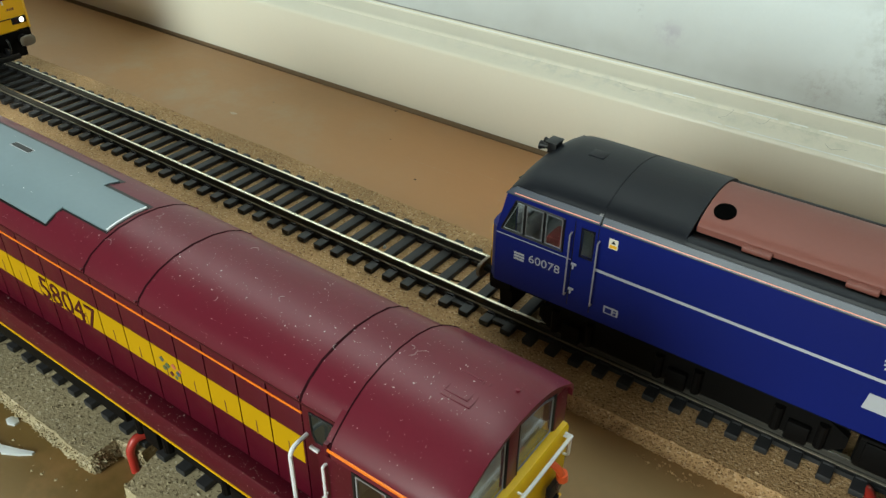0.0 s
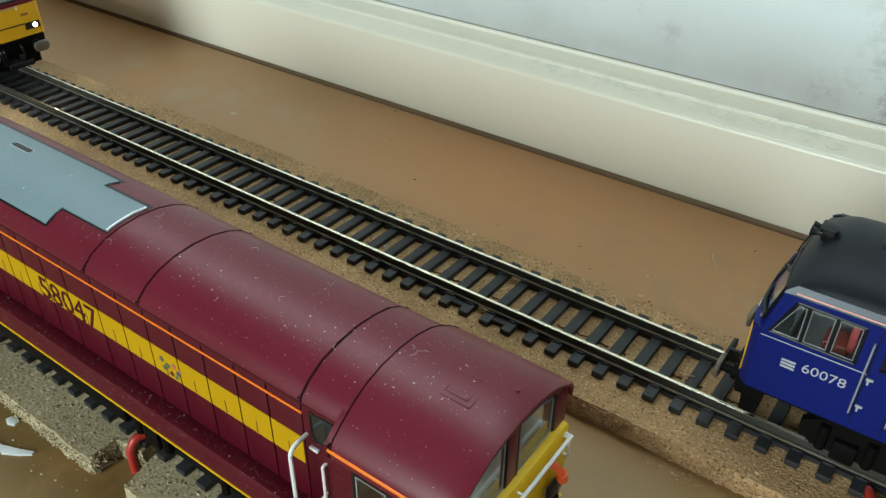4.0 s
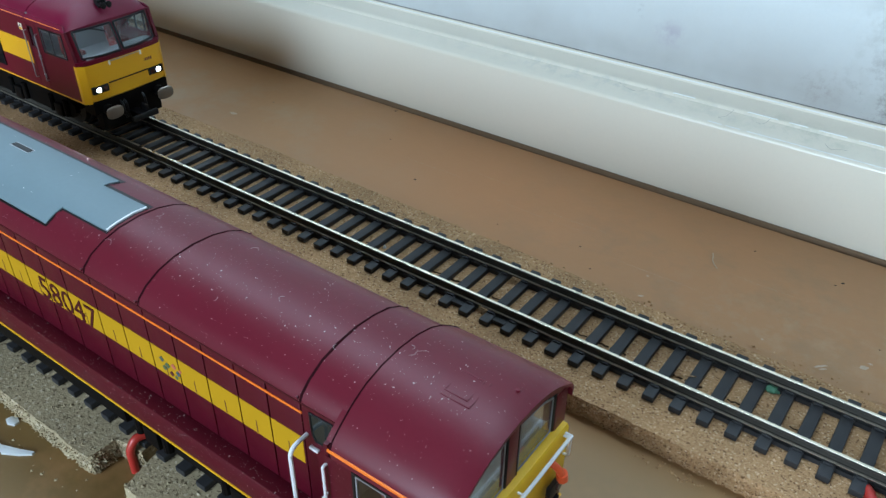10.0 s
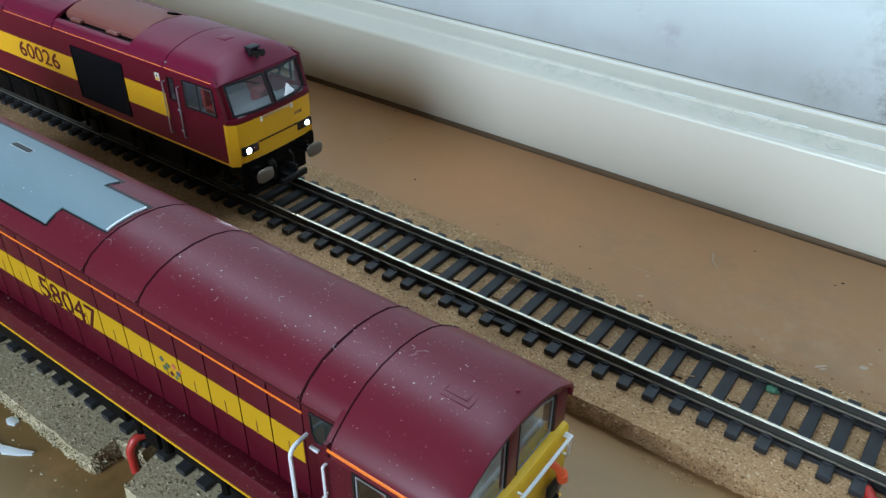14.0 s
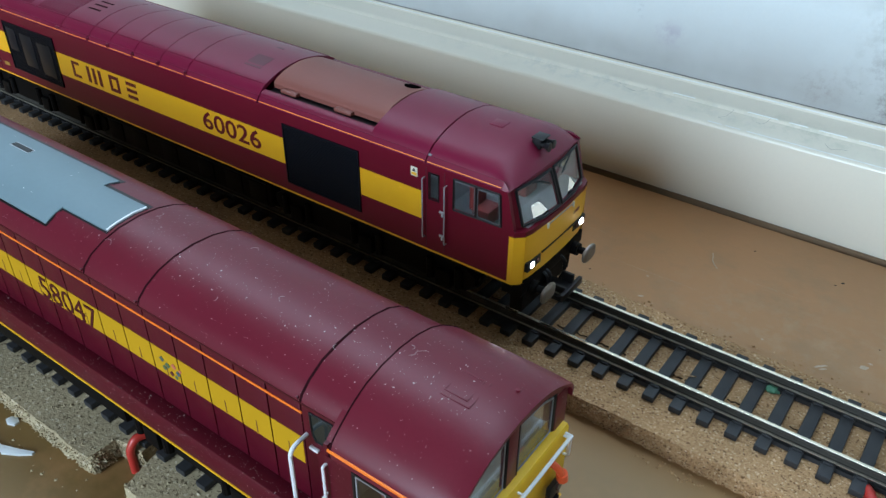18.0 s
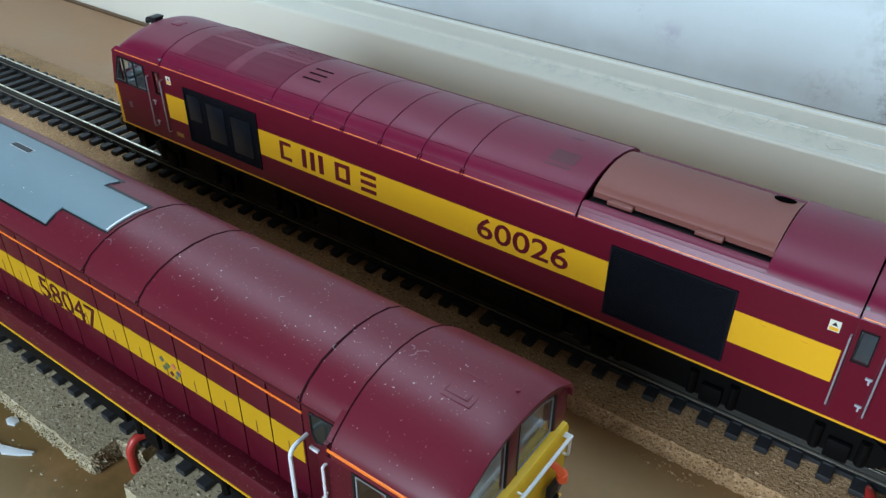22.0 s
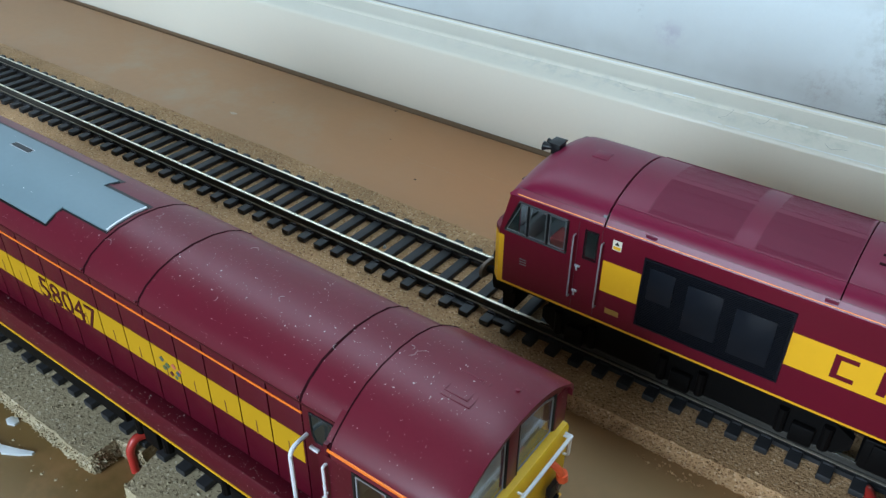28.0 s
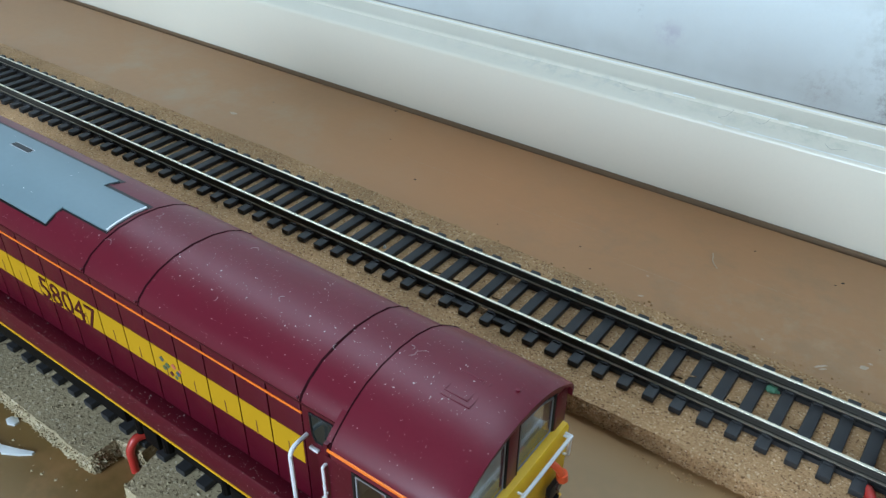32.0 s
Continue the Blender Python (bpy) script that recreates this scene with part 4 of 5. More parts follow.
    for ya, yb, xa, xb in ((-9.0, -3.0, 29.0, 35.6), (4.0, 5.0, 29.0, 32.0)):
        qs = [ya + (yb - ya) * k / 3 for k in range(4)]
        bm = loft(bmesh.new(), [[(x, q, roof_z(q) + 0.05) for q in qs] + [(x, q, roof_z(q) - 0.2) for q in qs[::-1]] for x in (xa, xb)])
        part("roof_panel_plate", bm, lv["plate"], loco, "fine dark mesh square")
    # underframe, tank, bogies, wheelsets
    bm = boxed(-124, 124, -14.5, 14.5, 12.5, 15.5)
    box(bm, -41, 41, -15.6, 15.6, 4.4, 13.5, 1.2)
    part("underframe", bm, "frame", loco, "black underframe with a fuel tank")
    for x in (-39, -26, -10, 8, 21, 32):
        for s in (-1, 1):
            part("equipment_box", boxed(x, x + 7.5, *sorted((s * 15.5, s * 16.1)), 5.6, 12.4, 0.25), "frame", loco)
    for s in (-1, 1):
        part("pipe", tube(bmesh.new(), [(-40.5, s * 16.4, 13.6), (40.5, s * 16.4, 13.6)], 0.4, n=8), "frame", loco)
    bm = boxed(-102, 102, -15.9, 15.9, 15.5, 16.5)
    part("engine_floor", bm, "black", loco)
    for c in (-79.0, 79.0):
        bogie(loco, c, (0, 27.0), 7.3, 14.0, 0.5, 0.3)
        for q in (-27.0, 0.0, 27.0):
            wheelset(loco, c + q, 7.3)
    cab_end(loco, 1, lv)
    cab_end(loco, -1, lv)
    return loco


EWS = {"wrap": 0, "lit": 1, "bar": M["glazing_dim"], "width": 15.4, "plate": M["maroon_rib"], "corner": M["yellow"], "strip": M["pale_line"], "louvre": M["maroon_louvre"], "body": M["maroon"], "roof": M["maroon_roof"], "front": M["yellow"], "dir": 1, "line": M["orange"],
       "seam": M["maroon_dark"], "rail": M["rail_grey"], "front_label": "yellow warning panel on the cab front"}
BLUE = {"wrap": 1, "lit": 0, "bar": M["glazing"], "width": 13.6, "plate": M["black"], "corner": M["blue"], "strip": M["grey_strip"], "louvre": M["black"], "body": M["blue"], "roof": M["blackroof"], "front": M["yellow"], "dir": -1, "line": M["pink_line"],
        "seam": M["black"], "rail": M["rail_grey"], "front_label": "yellow warning panel on the cab front"}

ews = tagged(class60("diesel_locomotive", EWS), "maroon model diesel locomotive with a broad yellow band on the track", "model locomotive", group="model locomotives")
blue = tagged(class60("diesel_locomotive", BLUE), "deep blue model diesel locomotive with black roof and white lining", "model locomotive", group="model locomotives")

# livery of the maroon one: band, numbers, sole line, grilles, louvres
for s in (-1, 1):
    y = s * 17.35
    for a, b in ((-100.6, -91.5), (-59.4, 51.5), (79.7, 100.4)):
        part("yellow_band", boxed(a, b, *sorted((y, y + s * 0.06)), 24.4, 32.6), "yellow", ews, "broad yellow band")
    part("sole_line", boxed(-127.8, 127.8, *sorted((y, y + s * 0.06)), 15.4, 15.95), "yellow", ews, "thin yellow sole line")
    grille(ews, -91.3, -59.5, 19.2, 37.2, y, s, deco=1)
    grille(ews, 51.6, 79.6, 18.7, 37.3, y, s)
    for cx, cz in ((85.6, 31.4), (93.8, 31.2)):
        part("panel_catch", boxed(cx - 0.8, cx + 0.8, *sorted((y + s * 0.04, y + s * 0.3)), cz - 0.18, cz + 0.18, 0.08), "yellow", ews)
    part("depot_plate", boxed(-98.6, -95.2, *sorted((y, y + s * 0.08)), 18.8, 20.2), "plate", ews, "small dark yellow plate")
    for k in range(3):
        part("data_line", boxed(*sorted((s * 119.9, s * 121.7)), *sorted((y, y + s * 0.05)), 22.6 + 0.7 * k, 22.9 + 0.7 * k), "glazing_dim", ews)


def face(s, x, z, off=0.06):
    """Placement of writing on a side face: reads from left to right seen from outside."""
    return Matrix(((-s, 0, 0, x), (0, 0, s, s * (17.35 + off)), (0, 1, 0, z), (0, 0, 0, 1)))


lettering("running_number", "60026", 5.9, "maroon", ews, face(-1, 16.6, 25.8), width=25.2, label="maroon running number")
for x, w, bars in ((-50.9, 4.4, ((0, 0.28, 0, 1), (0.28, 1, 0, 0.18), (0.28, 1, 0.82, 1))), (-42.3, 8.0, ((0, 0.2, 0, 1), (0.4, 0.6, 0, 1), (0.8, 1, 0, 1))), (-29.9, 5.3, ((0, 0.25, 0, 1), (0.25, 0.75, 0, 0.2), (0.75, 1, 0, 1), (0.25, 0.75, 0.8, 1))), (-20.7, 5.3, ((0, 1, 0, 0.2), (0, 1, 0.4, 0.6), (0, 1, 0.8, 1)))):
    bm = bmesh.new()
    for a, b, c, d_ in bars:
        box(bm, x + w * a, x + w * b, -17.5, -17.38, 25.8 + 5.7 * c, 25.8 + 5.7 * d_)
    part("emblem_block", bm, "maroon", ews, "plain maroon shapes of the fleet emblem")

# livery of the blue one
for s in (-1, 1):
    y = s * 17.35
    part("waist_line", boxed(-126.0, 101.4, *sorted((y, y + s * 0.06)), 28.9, 29.6), "grey", blue, "thin pale grey waist line")
    part("waist_line", boxed(107.4, 127.5, *sorted((y, y + s * 0.06)), 29.35, 29.55), "grey", blue, "thin pale grey line under the cab window")
lettering("running_number", "60078", 2.2, "grey", blue, face(1, 118.3, 24.2), width=8.3, bold=0.0, label="pale grey running number")
bm = bmesh.new()
for k in range(3):
    box(bm, 119.6, 122.4, 17.35, 17.45, 23.6 + 0.8 * k, 24.1 + 0.8 * k)
part("data_panel", bm, "grey", blue)
bm = boxed(94.4, 98.0, 17.35, 17.45, 18.7, 20.7)
pl = part("depot_plate", bm, "grey", blue)
bm = bmesh.new()
for a, b, c, d_ in ((94.8, 95.6, 19.0, 19.6), (96.0, 97.6, 19.0, 20.3), (94.8, 95.6, 19.9, 20.3)):
    box(bm, a, b, 17.45, 17.5, c, d_)
part("plate_marks", bm, "blue", pl)
bm = bmesh.new()
for k in range(9):
    h = -3.6 + 0.9 * k
    w = math.sqrt(max(0.1, 16.5 - h * h))
    box(bm, 38.0 - w, 38.0 + w, 17.35, 17.43, 34.0 + h - 0.22, 34.0 + h + 0.22)
part("emblem_disc", bm, "grey", blue, "plain striped disc of the operator's emblem")
bm = bmesh.new()
x = 42.8
for w in (6.0, 4.6, 2.4, 4.8, 2.4, 2.4, 4.8, 4.6):
    prism_y(bm, [(x, 21.6), (x - w, 21.6), (x - w - 0.5, 25.6), (x - 0.5, 25.6)], 17.35, 17.43)
    x -= w + 0.9
part("emblem_bar", bm, "grey", blue, "plain grey slanted blocks of the operator's emblem")

# ---- the standing maroon locomotive in front; its space is centred on x = -103
YC, XC = -81.0, -103.0
std = tagged(thing("standing_locomotive", XC, YC, 10.4), "dusty maroon model diesel locomotive standing on the near track", "model locomotive", group="model locomotives")
R58 = [(14.1, 42.4), (13.6, 43.6), (11.6, 45.4), (8.4, 47.0), (4.6, 48.0), (0.0, 48.4)]
C58 = [(17.5, 38.6), (17.5, 40.0), (16.7, 41.6), (14.1, 43.8), (11.6, 45.6), (8.4, 47.2), (4.6, 48.2), (0.0, 48.6)]
HB, HC, HF = 97.6, 97.6, 121.0      # ends of the engine room and of the cab, from the middle
RS = 98.9            # joint between the roofs


def r58(y, prof):
    pts = sorted((abs(q), z) for q, z in prof)
    return float(np.interp(abs(y), [q for q, _ in pts], [z for _, z in pts]))


def standing():
    core = boxed(-HB, HB, -13.6, 13.6, 16.0, 42.6)
    part("engine_core", core, "black", std)
    grooves = [6.9, 14.7, 22.5, 33.0, 41.1, 49.3, 57.2, 65.5, 73.8, 81.6, 89.7]
    grooves = sorted([-q for q in grooves] + grooves + [-HB, 0.0, HB])
    for s in (-1, 1):
        y0, y1 = sorted((s * 13.5, s * 14.1))
        for a, b in zip(grooves, grooves[1:]):
            part("side_door", boxed(a + 0.17, b - 0.17, y0, y1, 18.9, 42.15, 0.08), "maroon_shaded", std)
            if b > -89 and a < 89:
                band = part("yellow_band", boxed(max(a, -89.4) + 0.17, min(b, 89.4) - 0.17, *sorted((s * 14.08, s * 14.16)), 27.6, 34.0), "yellow_shaded", std)
                if b - a > 6:
                    part("vent_slit", boxed((a + b) / 2 - 0.1, (a + b) / 2 + 0.1, *sorted((s * 14.15, s * 14.2)), 27.8, 30.8), "maroon_dark", band)
        part("cantrail_line", boxed(-89.8, 89.8, *sorted((s * 14.05, s * 14.2)), 39.75, 40.25), "orange", std, "thin orange lining along the body side")
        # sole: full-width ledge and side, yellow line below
        part("solebar", boxed(-122.0, 122.0, *sorted((s * 13.4, s * 17.5)), 12.6, 18.9, 0.35), "maroon_shaded", std)
        part("sole_line", boxed(-122.4, 122.4, *sorted((s * 16.6, s * 17.62)), 12.2, 12.55, 0.1), "yellow", std, "yellow line along the sole")
    # roof in lengths
    prof = mirror_y(R58)
    low = [(y * 0.95, z - 1.0) for y, z in prof[::-1]]
    for a, b in ((-98.9, -89.7), (-89.7, -48.5), (-48.5, 31.7), (31.7, 48.5), (48.5, 89.7), (89.7, 98.9)):
        bm = bmesh.new()
        loft(bm, [[(x, y, z) for y, z in prof + low] for x in (a + 0.17, b - 0.17)])
        part("roof_panel", bm, "maroon_dusty", std)
    seam = mirror_y([(y + 0.03, z + 0.05) for y, z in R58])
    deep = [(y * 0.97, z - 0.4) for y, z in seam[::-1]]
    for a in (-89.7, 31.7, 48.5, 89.7):
        rj = random.Random(int(a * 10))
        rings = []
        for y, z in seam + deep:
            rings.append((a - 0.22 + rj.uniform(-0.08, 0.08), a + 0.22 + rj.uniform(-0.08, 0.08), y, z))
        part("roof_joint", loft(bmesh.new(), [[(q[0], q[2], q[3]) for q in rings], [(q[1], q[2], q[3]) for q in rings]]), "groove", std)
    for s in (-1, 1):
        bm = bmesh.new()
        box(bm, -97.4, 97.4, *sorted((s * 13.7, s * 14.25)), 42.05, 42.4)
        part("roof_joint", bm, "number_dark", std)
        for a in (-89.7, 31.7, 48.5, 89.7):
            part("rivet", cyl(bmesh.new(), (a - 0.6, s * 13.9, 43.0), (a - 0.6, s * 14.35, 43.0), 0.3, n=8), "maroon_dusty", std)
    # pale grey panel following the roof, with a darker gap round it
    def patch(x0, x1, ya, yb, up, material, nm, label=""):
        ys = [ya + (yb - ya) * k / 8 for k in range(9)]
        bm = bmesh.new()
        loft(bm, [[(x, y, r58(y, R58) + up) for y in ys] + [(x, y, r58(y, R58) - 0.3) for y in ys[::-1]] for x in (x0, x1)])
        return part(nm, bm, material, std, label)
    patch(-70.0, 15.9, -11.3, 8.2, 0.05, "black", "panel_gap")
    patch(15.0, 30.8, -7.0, 4.3, 0.05, "black", "panel_gap")
    patch(-70.0, 15.4, -10.9, 7.1, 0.35, "grey_panel", "roof_cover", "pale grey roof cover")
    patch(15.4, 30.3, -6.6, 3.2, 0.35, "grey_panel", "roof_cover", "pale grey roof cover")
    patch(30.0, 30.45, -6.5, 3.1, 0.42, "white_rail", "cover_lip", "worn white lip of the cover")
    patch(-18.1, -10.6, 1.5, 3.4, 0.42, "grey", "vent_rim")
    patch(-17.9, -10.8, 1.7, 3.2, 0.47, "black", "vent_slot")
    patch(-30.0, -21.0, -3.0, 0.6, 0.42, "grey", "vent_rim")
    patch(-29.6, -21.4, -2.7, 0.3, 0.47, "grey_panel", "vent_cover")
    # running number and small crest on the band
    fm = Matrix(((1, 0, 0, 11.4), (0, 0, -1, -14.18), (0, 1, 0, 27.6), (0, 0, 0, 1)))
    lettering("running_number", "58047", 5.7, "number_dark", std, fm, width=20.2, label="dark maroon running number", bold=0.0, thick=0.1)
    crest = None
    for cx, cz, q, m_ in ((52.2, 31.4, 0.75, "crest_blue"), (53.7, 30.5, 0.8, "crest_green"), (52.6, 29.4, 0.7, "crest_green"), (54.6, 28.9, 0.7, "maroon_dark"), (55.6, 31.2, 0.8, "crest_red"), (56.6, 29.9, 0.75, "crest_blue"), (55.9, 28.6, 0.6, "crest_green"), (57.4, 30.9, 0.5, "crest_red")):
        bm = prism_y(bmesh.new(), [(cx - q, cz), (cx, cz - q), (cx + q, cz), (cx, cz + q)], -14.24, -14.15)
        o = part("crest" if crest is None else "crest_mark", bm, m_, crest or std, "" if crest else "small multicoloured crest of plain shapes")
        crest = crest or o
    for e in (-1, 1):
        cab58(e)
    bm = boxed(-100, 100, -12.5, 12.5, 11.0, 16.2)
    box(bm, -34, 34, -15.6, 15.6, 3.2, 12.0, 1.0)
    part("underframe", bm, "frame", std, "black underframe with a fuel tank")
    for c in (-71.0, 71.0):
        bogie(std, c, (0, 27.0), 7.0, 12.0, 0.5, 1.2)
        for q in (-27.0, 0.0, 27.0):
            wheelset(std, c + q, 7.0)


def cab58(e):
    """Full-width cab: roof, sides with a window, recessed door, screens over a yellow nose ledge."""
    def X(a, b):
        return sorted((e * a, e * b))
    bm = bmesh.new()
    prof = mirror_y(C58)
    low = [(y * 0.975, z - 0.55) for y, z in prof[::-1]]

    def drop(z, k):
        return 39.7 + (z - 39.7) * k if z > 39.7 else z
    loft(bm, [[(e * x, y, drop(z, k)) for y, z in prof + low] for x, k in ((RS + 0.15, 1.0), (110.0, 1.0), (115.0, 0.985), (118.5, 0.93), (120.6, 0.85), (122.0, 0.76))])
    part("cab_roof", bm, "maroon_dusty", std)
    arch = mirror_y([(y + 0.04, z + 0.06) for y, z in C58])
    inner = [(y * 0.97, z - 0.5) for y, z in arch[::-1]]
    part("roof_joint", loft(bmesh.new(), [[(e * x, y, z) for y, z in arch + inner] for x in (RS - 0.12, RS + 0.14)]), "groove", std)
    fill = [(y * 0.985, z - 0.25) for y, z in prof]
    under = [(y * 0.96, z - 0.9) for y, z in prof[::-1]]
    part("cab_shoulder", loft(bmesh.new(), [[(e * x, y, z) for y, z in fill + under] for x in (HC, RS + 0.2)]), "maroon_dusty", std)
    # raised ribs of the roof hatch and a rivet
    h = bmesh.new()
    for a, b, c, d_, top in ((109.9, 115.3, -4.2, -3.8, 48.34), (114.9, 115.3, -3.8, 2.2, 48.34), (109.9, 114.3, -3.2, -2.85, 48.42), (113.95, 114.3, -2.85, 1.9, 48.42),
                             (109.9, 110.2, -2.85, 1.9, 48.5), (109.9, 113.95, 1.9, 2.2, 48.48)):
        box(h, *X(a, b), c, d_, 47.2, top, 0.1)
    part("roof_hatch", h, "maroon_dusty", std)
    part("rivet", cyl(bmesh.new(), (e * 118.8, 4.0, 46.6), (e * 118.8, 4.0, 47.85), 0.38, n=10), "maroon_dusty", std)
    for s in (-1, 1):
        bm = bmesh.new()
        holes = [(*X(103.6, 117.0), 28.6, 38.2)]
        sheet(bm, X(HC + 0.15, HF), [18.9, 38.6], s * 17.5, holes, -s * 0.7)
        part("cab_side", bm, "maroon_shaded", std)
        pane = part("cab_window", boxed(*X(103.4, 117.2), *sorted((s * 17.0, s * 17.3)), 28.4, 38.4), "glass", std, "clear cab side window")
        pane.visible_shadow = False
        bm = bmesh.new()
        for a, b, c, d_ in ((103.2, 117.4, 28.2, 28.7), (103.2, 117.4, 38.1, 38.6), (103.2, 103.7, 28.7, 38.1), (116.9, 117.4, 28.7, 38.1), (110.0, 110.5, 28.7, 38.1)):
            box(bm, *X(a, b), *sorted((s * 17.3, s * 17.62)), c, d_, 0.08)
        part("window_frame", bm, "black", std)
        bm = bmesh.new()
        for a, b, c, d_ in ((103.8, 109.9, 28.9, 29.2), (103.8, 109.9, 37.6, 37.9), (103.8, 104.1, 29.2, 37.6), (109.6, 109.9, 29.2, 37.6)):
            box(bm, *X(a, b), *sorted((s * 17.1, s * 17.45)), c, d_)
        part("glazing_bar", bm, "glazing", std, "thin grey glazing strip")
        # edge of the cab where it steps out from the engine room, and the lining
        part("cab_step", boxed(*X(HC, HC + 0.8), *sorted((s * 13.8, s * 17.4)), 18.9, 41.0), "maroon_shaded", std)
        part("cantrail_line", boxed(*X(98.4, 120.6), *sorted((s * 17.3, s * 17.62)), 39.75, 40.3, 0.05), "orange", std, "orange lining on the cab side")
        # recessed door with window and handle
        door = part("cab_door", boxed(*X(89.9, 97.4), *sorted((s * 13.6, s * 14.2)), 19.0, 42.0, 0.1), "maroon_shaded", std)
        q = [(e * 91.7, 41.3), (e * 96.8, 41.5), (e * 95.6, 35.6), (e * 92.6, 35.2), (e * 91.9, 36.6)]
        part("door_window", prism_y(bmesh.new(), q, *sorted((s * 14.15, s * 14.26))), "dark_glass", door, "dark door window")
        bm = bmesh.new()
        for a, b in zip(q, q[1:] + q[:1]):
            cyl(bm, (a[0], s * 14.25, a[1]), (b[0], s * 14.25, b[1]), 0.22, n=6)
        part("window_seal", bm, "black", door)
        part("door_handle", boxed(*X(91.3, 93.3), *sorted((s * 14.2, s * 14.9)), 33.3, 33.8, 0.12), "white", door)
        # white handrails
        for pts, r in (([(90.6, 14.0, 35.8), (90.8, 18.5, 35.9), (90.8, 18.5, 19.6), (90.8, 17.0, 18.4)], 0.4),
                       ([(97.9, 17.4, 36.6), (97.9, 18.3, 36.6), (97.9, 18.3, 20.4), (97.9, 17.4, 20.4)], 0.28),
                       ([(95.0, 14.1, 25.2), (95.0, 17.4, 25.2), (95.0, 17.9, 19.8)], 0.24)):
            bm = bmesh.new()
            tube(bm, arc_pts([(e * x, s * y, z) for x, y, z in pts]), r, n=8)
            part("handrail", bm, "white_rail", std, "white bent wire handrail")
        # screens: frames, panes
        a, b = sorted((s * 1.5, s * 13.4))
        def screen(k):
            """Outline of a screen, k inside its opening: upright sides, top rising with the roof."""
            return [(s * (1.5 + k), 31.6 + k), (s * (13.4 - k), 31.6 + k), (s * (13.4 - k), 41.0 - k), (s * (9.0 - k * 0.5), 42.7 - k), (s * (1.5 + k), 43.6 - k)]
        pane = part("windscreen", loft(bmesh.new(), [[(x, y, z) for y, z in screen(0.0)] for x in X(120.3, 120.6)]), "glass", std, "clear flat windscreen")
        pane.visible_shadow = False
        for nm, k, r, mt, lb in (("screen_frame", 0.1, 0.32, "black", ""), ("glazing_bar", 0.75, 0.16, "glazing", "thin grey glazing strip")):
            ring = [(e * 120.75, y, z) for y, z in screen(k)]
            bm = bmesh.new()
            for p, q in zip(ring, ring[1:] + ring[:1]):
                cyl(bm, p, q, r, n=6)
            part(nm, bm, mt, std, lb)
        part("screen_pillar", boxed(*X(118.6, 121.2), *sorted((s * 13.4, s * 17.3)), 31.2, 40.2, 0.25), "maroon_dusty", std)
        for z in (17.0,):
            bm = bmesh.new()
            cyl(bm, (e * 121, s * 11.5, 14.0), (e * 128, s * 11.5, 14.0), 1.5)
            bf = part("buffer", bm, "frame", std)
            bm = bmesh.new()
            cyl(bm, (e * 128, s * 11.5, 14.0), (e * 128.9, s * 11.5, 14.0), 3.1, 2.8, n=24)
            part("buffer_head", bm, "pewter", bf)
        # lamp clusters and lamp irons on the nose
        cl = part("lamp_housing", boxed(*X(123.0, 123.9), *sorted((s * 9.0, s * 13.4)), 20.0, 23.0, 0.2), "black", std)
        part("marker_lamp", cyl(bmesh.new(), (e * 123.8, s * 12.0, 21.5), (e * 124.2, s * 12.0, 21.5), 0.9, n=12), "lens", cl)
        bm = bmesh.new()
        tube(bm, arc_pts([(e * 122.3, s * 15.6, 30.6), (e * 123.5, s * 15.6, 30.5), (e * 123.4, s * 15.6, 25.6), (e * 122.3, s * 15.6, 25.4)]), 0.26, n=8)
        part("handrail", bm, "white_rail", std, "white upright handrail")
    part("screen_pillar", boxed(*X(119.4, 121.0), -1.5, 1.5, 31.2, 43.7, 0.2), "maroon_dusty", std)
    head = [(y * 0.97, drop(z, 0.80) - 0.45) for y, z in prof if z > 40.5]
    sill = [(head[-1][0], 40.1), (-13.4, 40.1), (-13.4, 41.0), (-9.0, 42.7), (-1.5, 43.6), (1.5, 43.6), (9.0, 42.7), (13.4, 41.0), (13.4, 40.1), (head[0][0], 40.1)]
    part("screen_head", prism_x(bmesh.new(), sill + head, *X(119.0, 121.05)), "maroon_dusty", std)
    # yellow nose with its flat ledge
    bm = bmesh.new()
    prism_y(bm, [(e * 120.0, 14.0), (e * 121.8, 14.0), (e * 122.4, 16.0), (e * 122.4, 31.4), (e * 122.1, 31.9), (e * 120.0, 32.2)], -16.6, 16.6)
    part("nose", bm, "yellow_nose", std, "yellow nose with a flat ledge under the screens")
    bm = bmesh.new()
    cyl(bm, (e * 123.6, -15.6, 30.6), (e * 123.6, 15.6, 30.6), 0.36, n=10)
    for y in (-15.0, 0.0, 15.0):
        cyl(bm, (e * 122.2, y, 30.4), (e * 123.6, y, 30.6), 0.26, n=6)
    part("front_rail", bm, "white_rail", std, "white cross rail on the nose")
    # orange-red jumper plug on the nose with a dark cable
    bm = bmesh.new()
    tube(bm, arc_pts([(e * 122.2, 10.4, 27.8), (e * 123.6, 10.6, 27.6), (e * 124.3, 11.0, 26.4), (e * 124.4, 11.6, 24.8)]), 0.65, n=12)
    plug = part("jumper_plug", bm, "red_plastic", std, "orange-red plastic jumper plug")
    part("plug_cap", cyl(bmesh.new(), (e * 124.4, 11.6, 25.4), (e * 124.5, 12.0, 23.6), 1.05, n=12), "red_plastic", plug)
    # cab interior
    part("cab_floor", boxed(*X(98.6, 120.2), -16.6, 16.6, 22.0, 23.0), "cab_grey", std)
    part("desk", boxed(*X(114.0, 120.0), -16.0, 16.0, 23.0, 30.6, 0.5), "cab_grey", std)
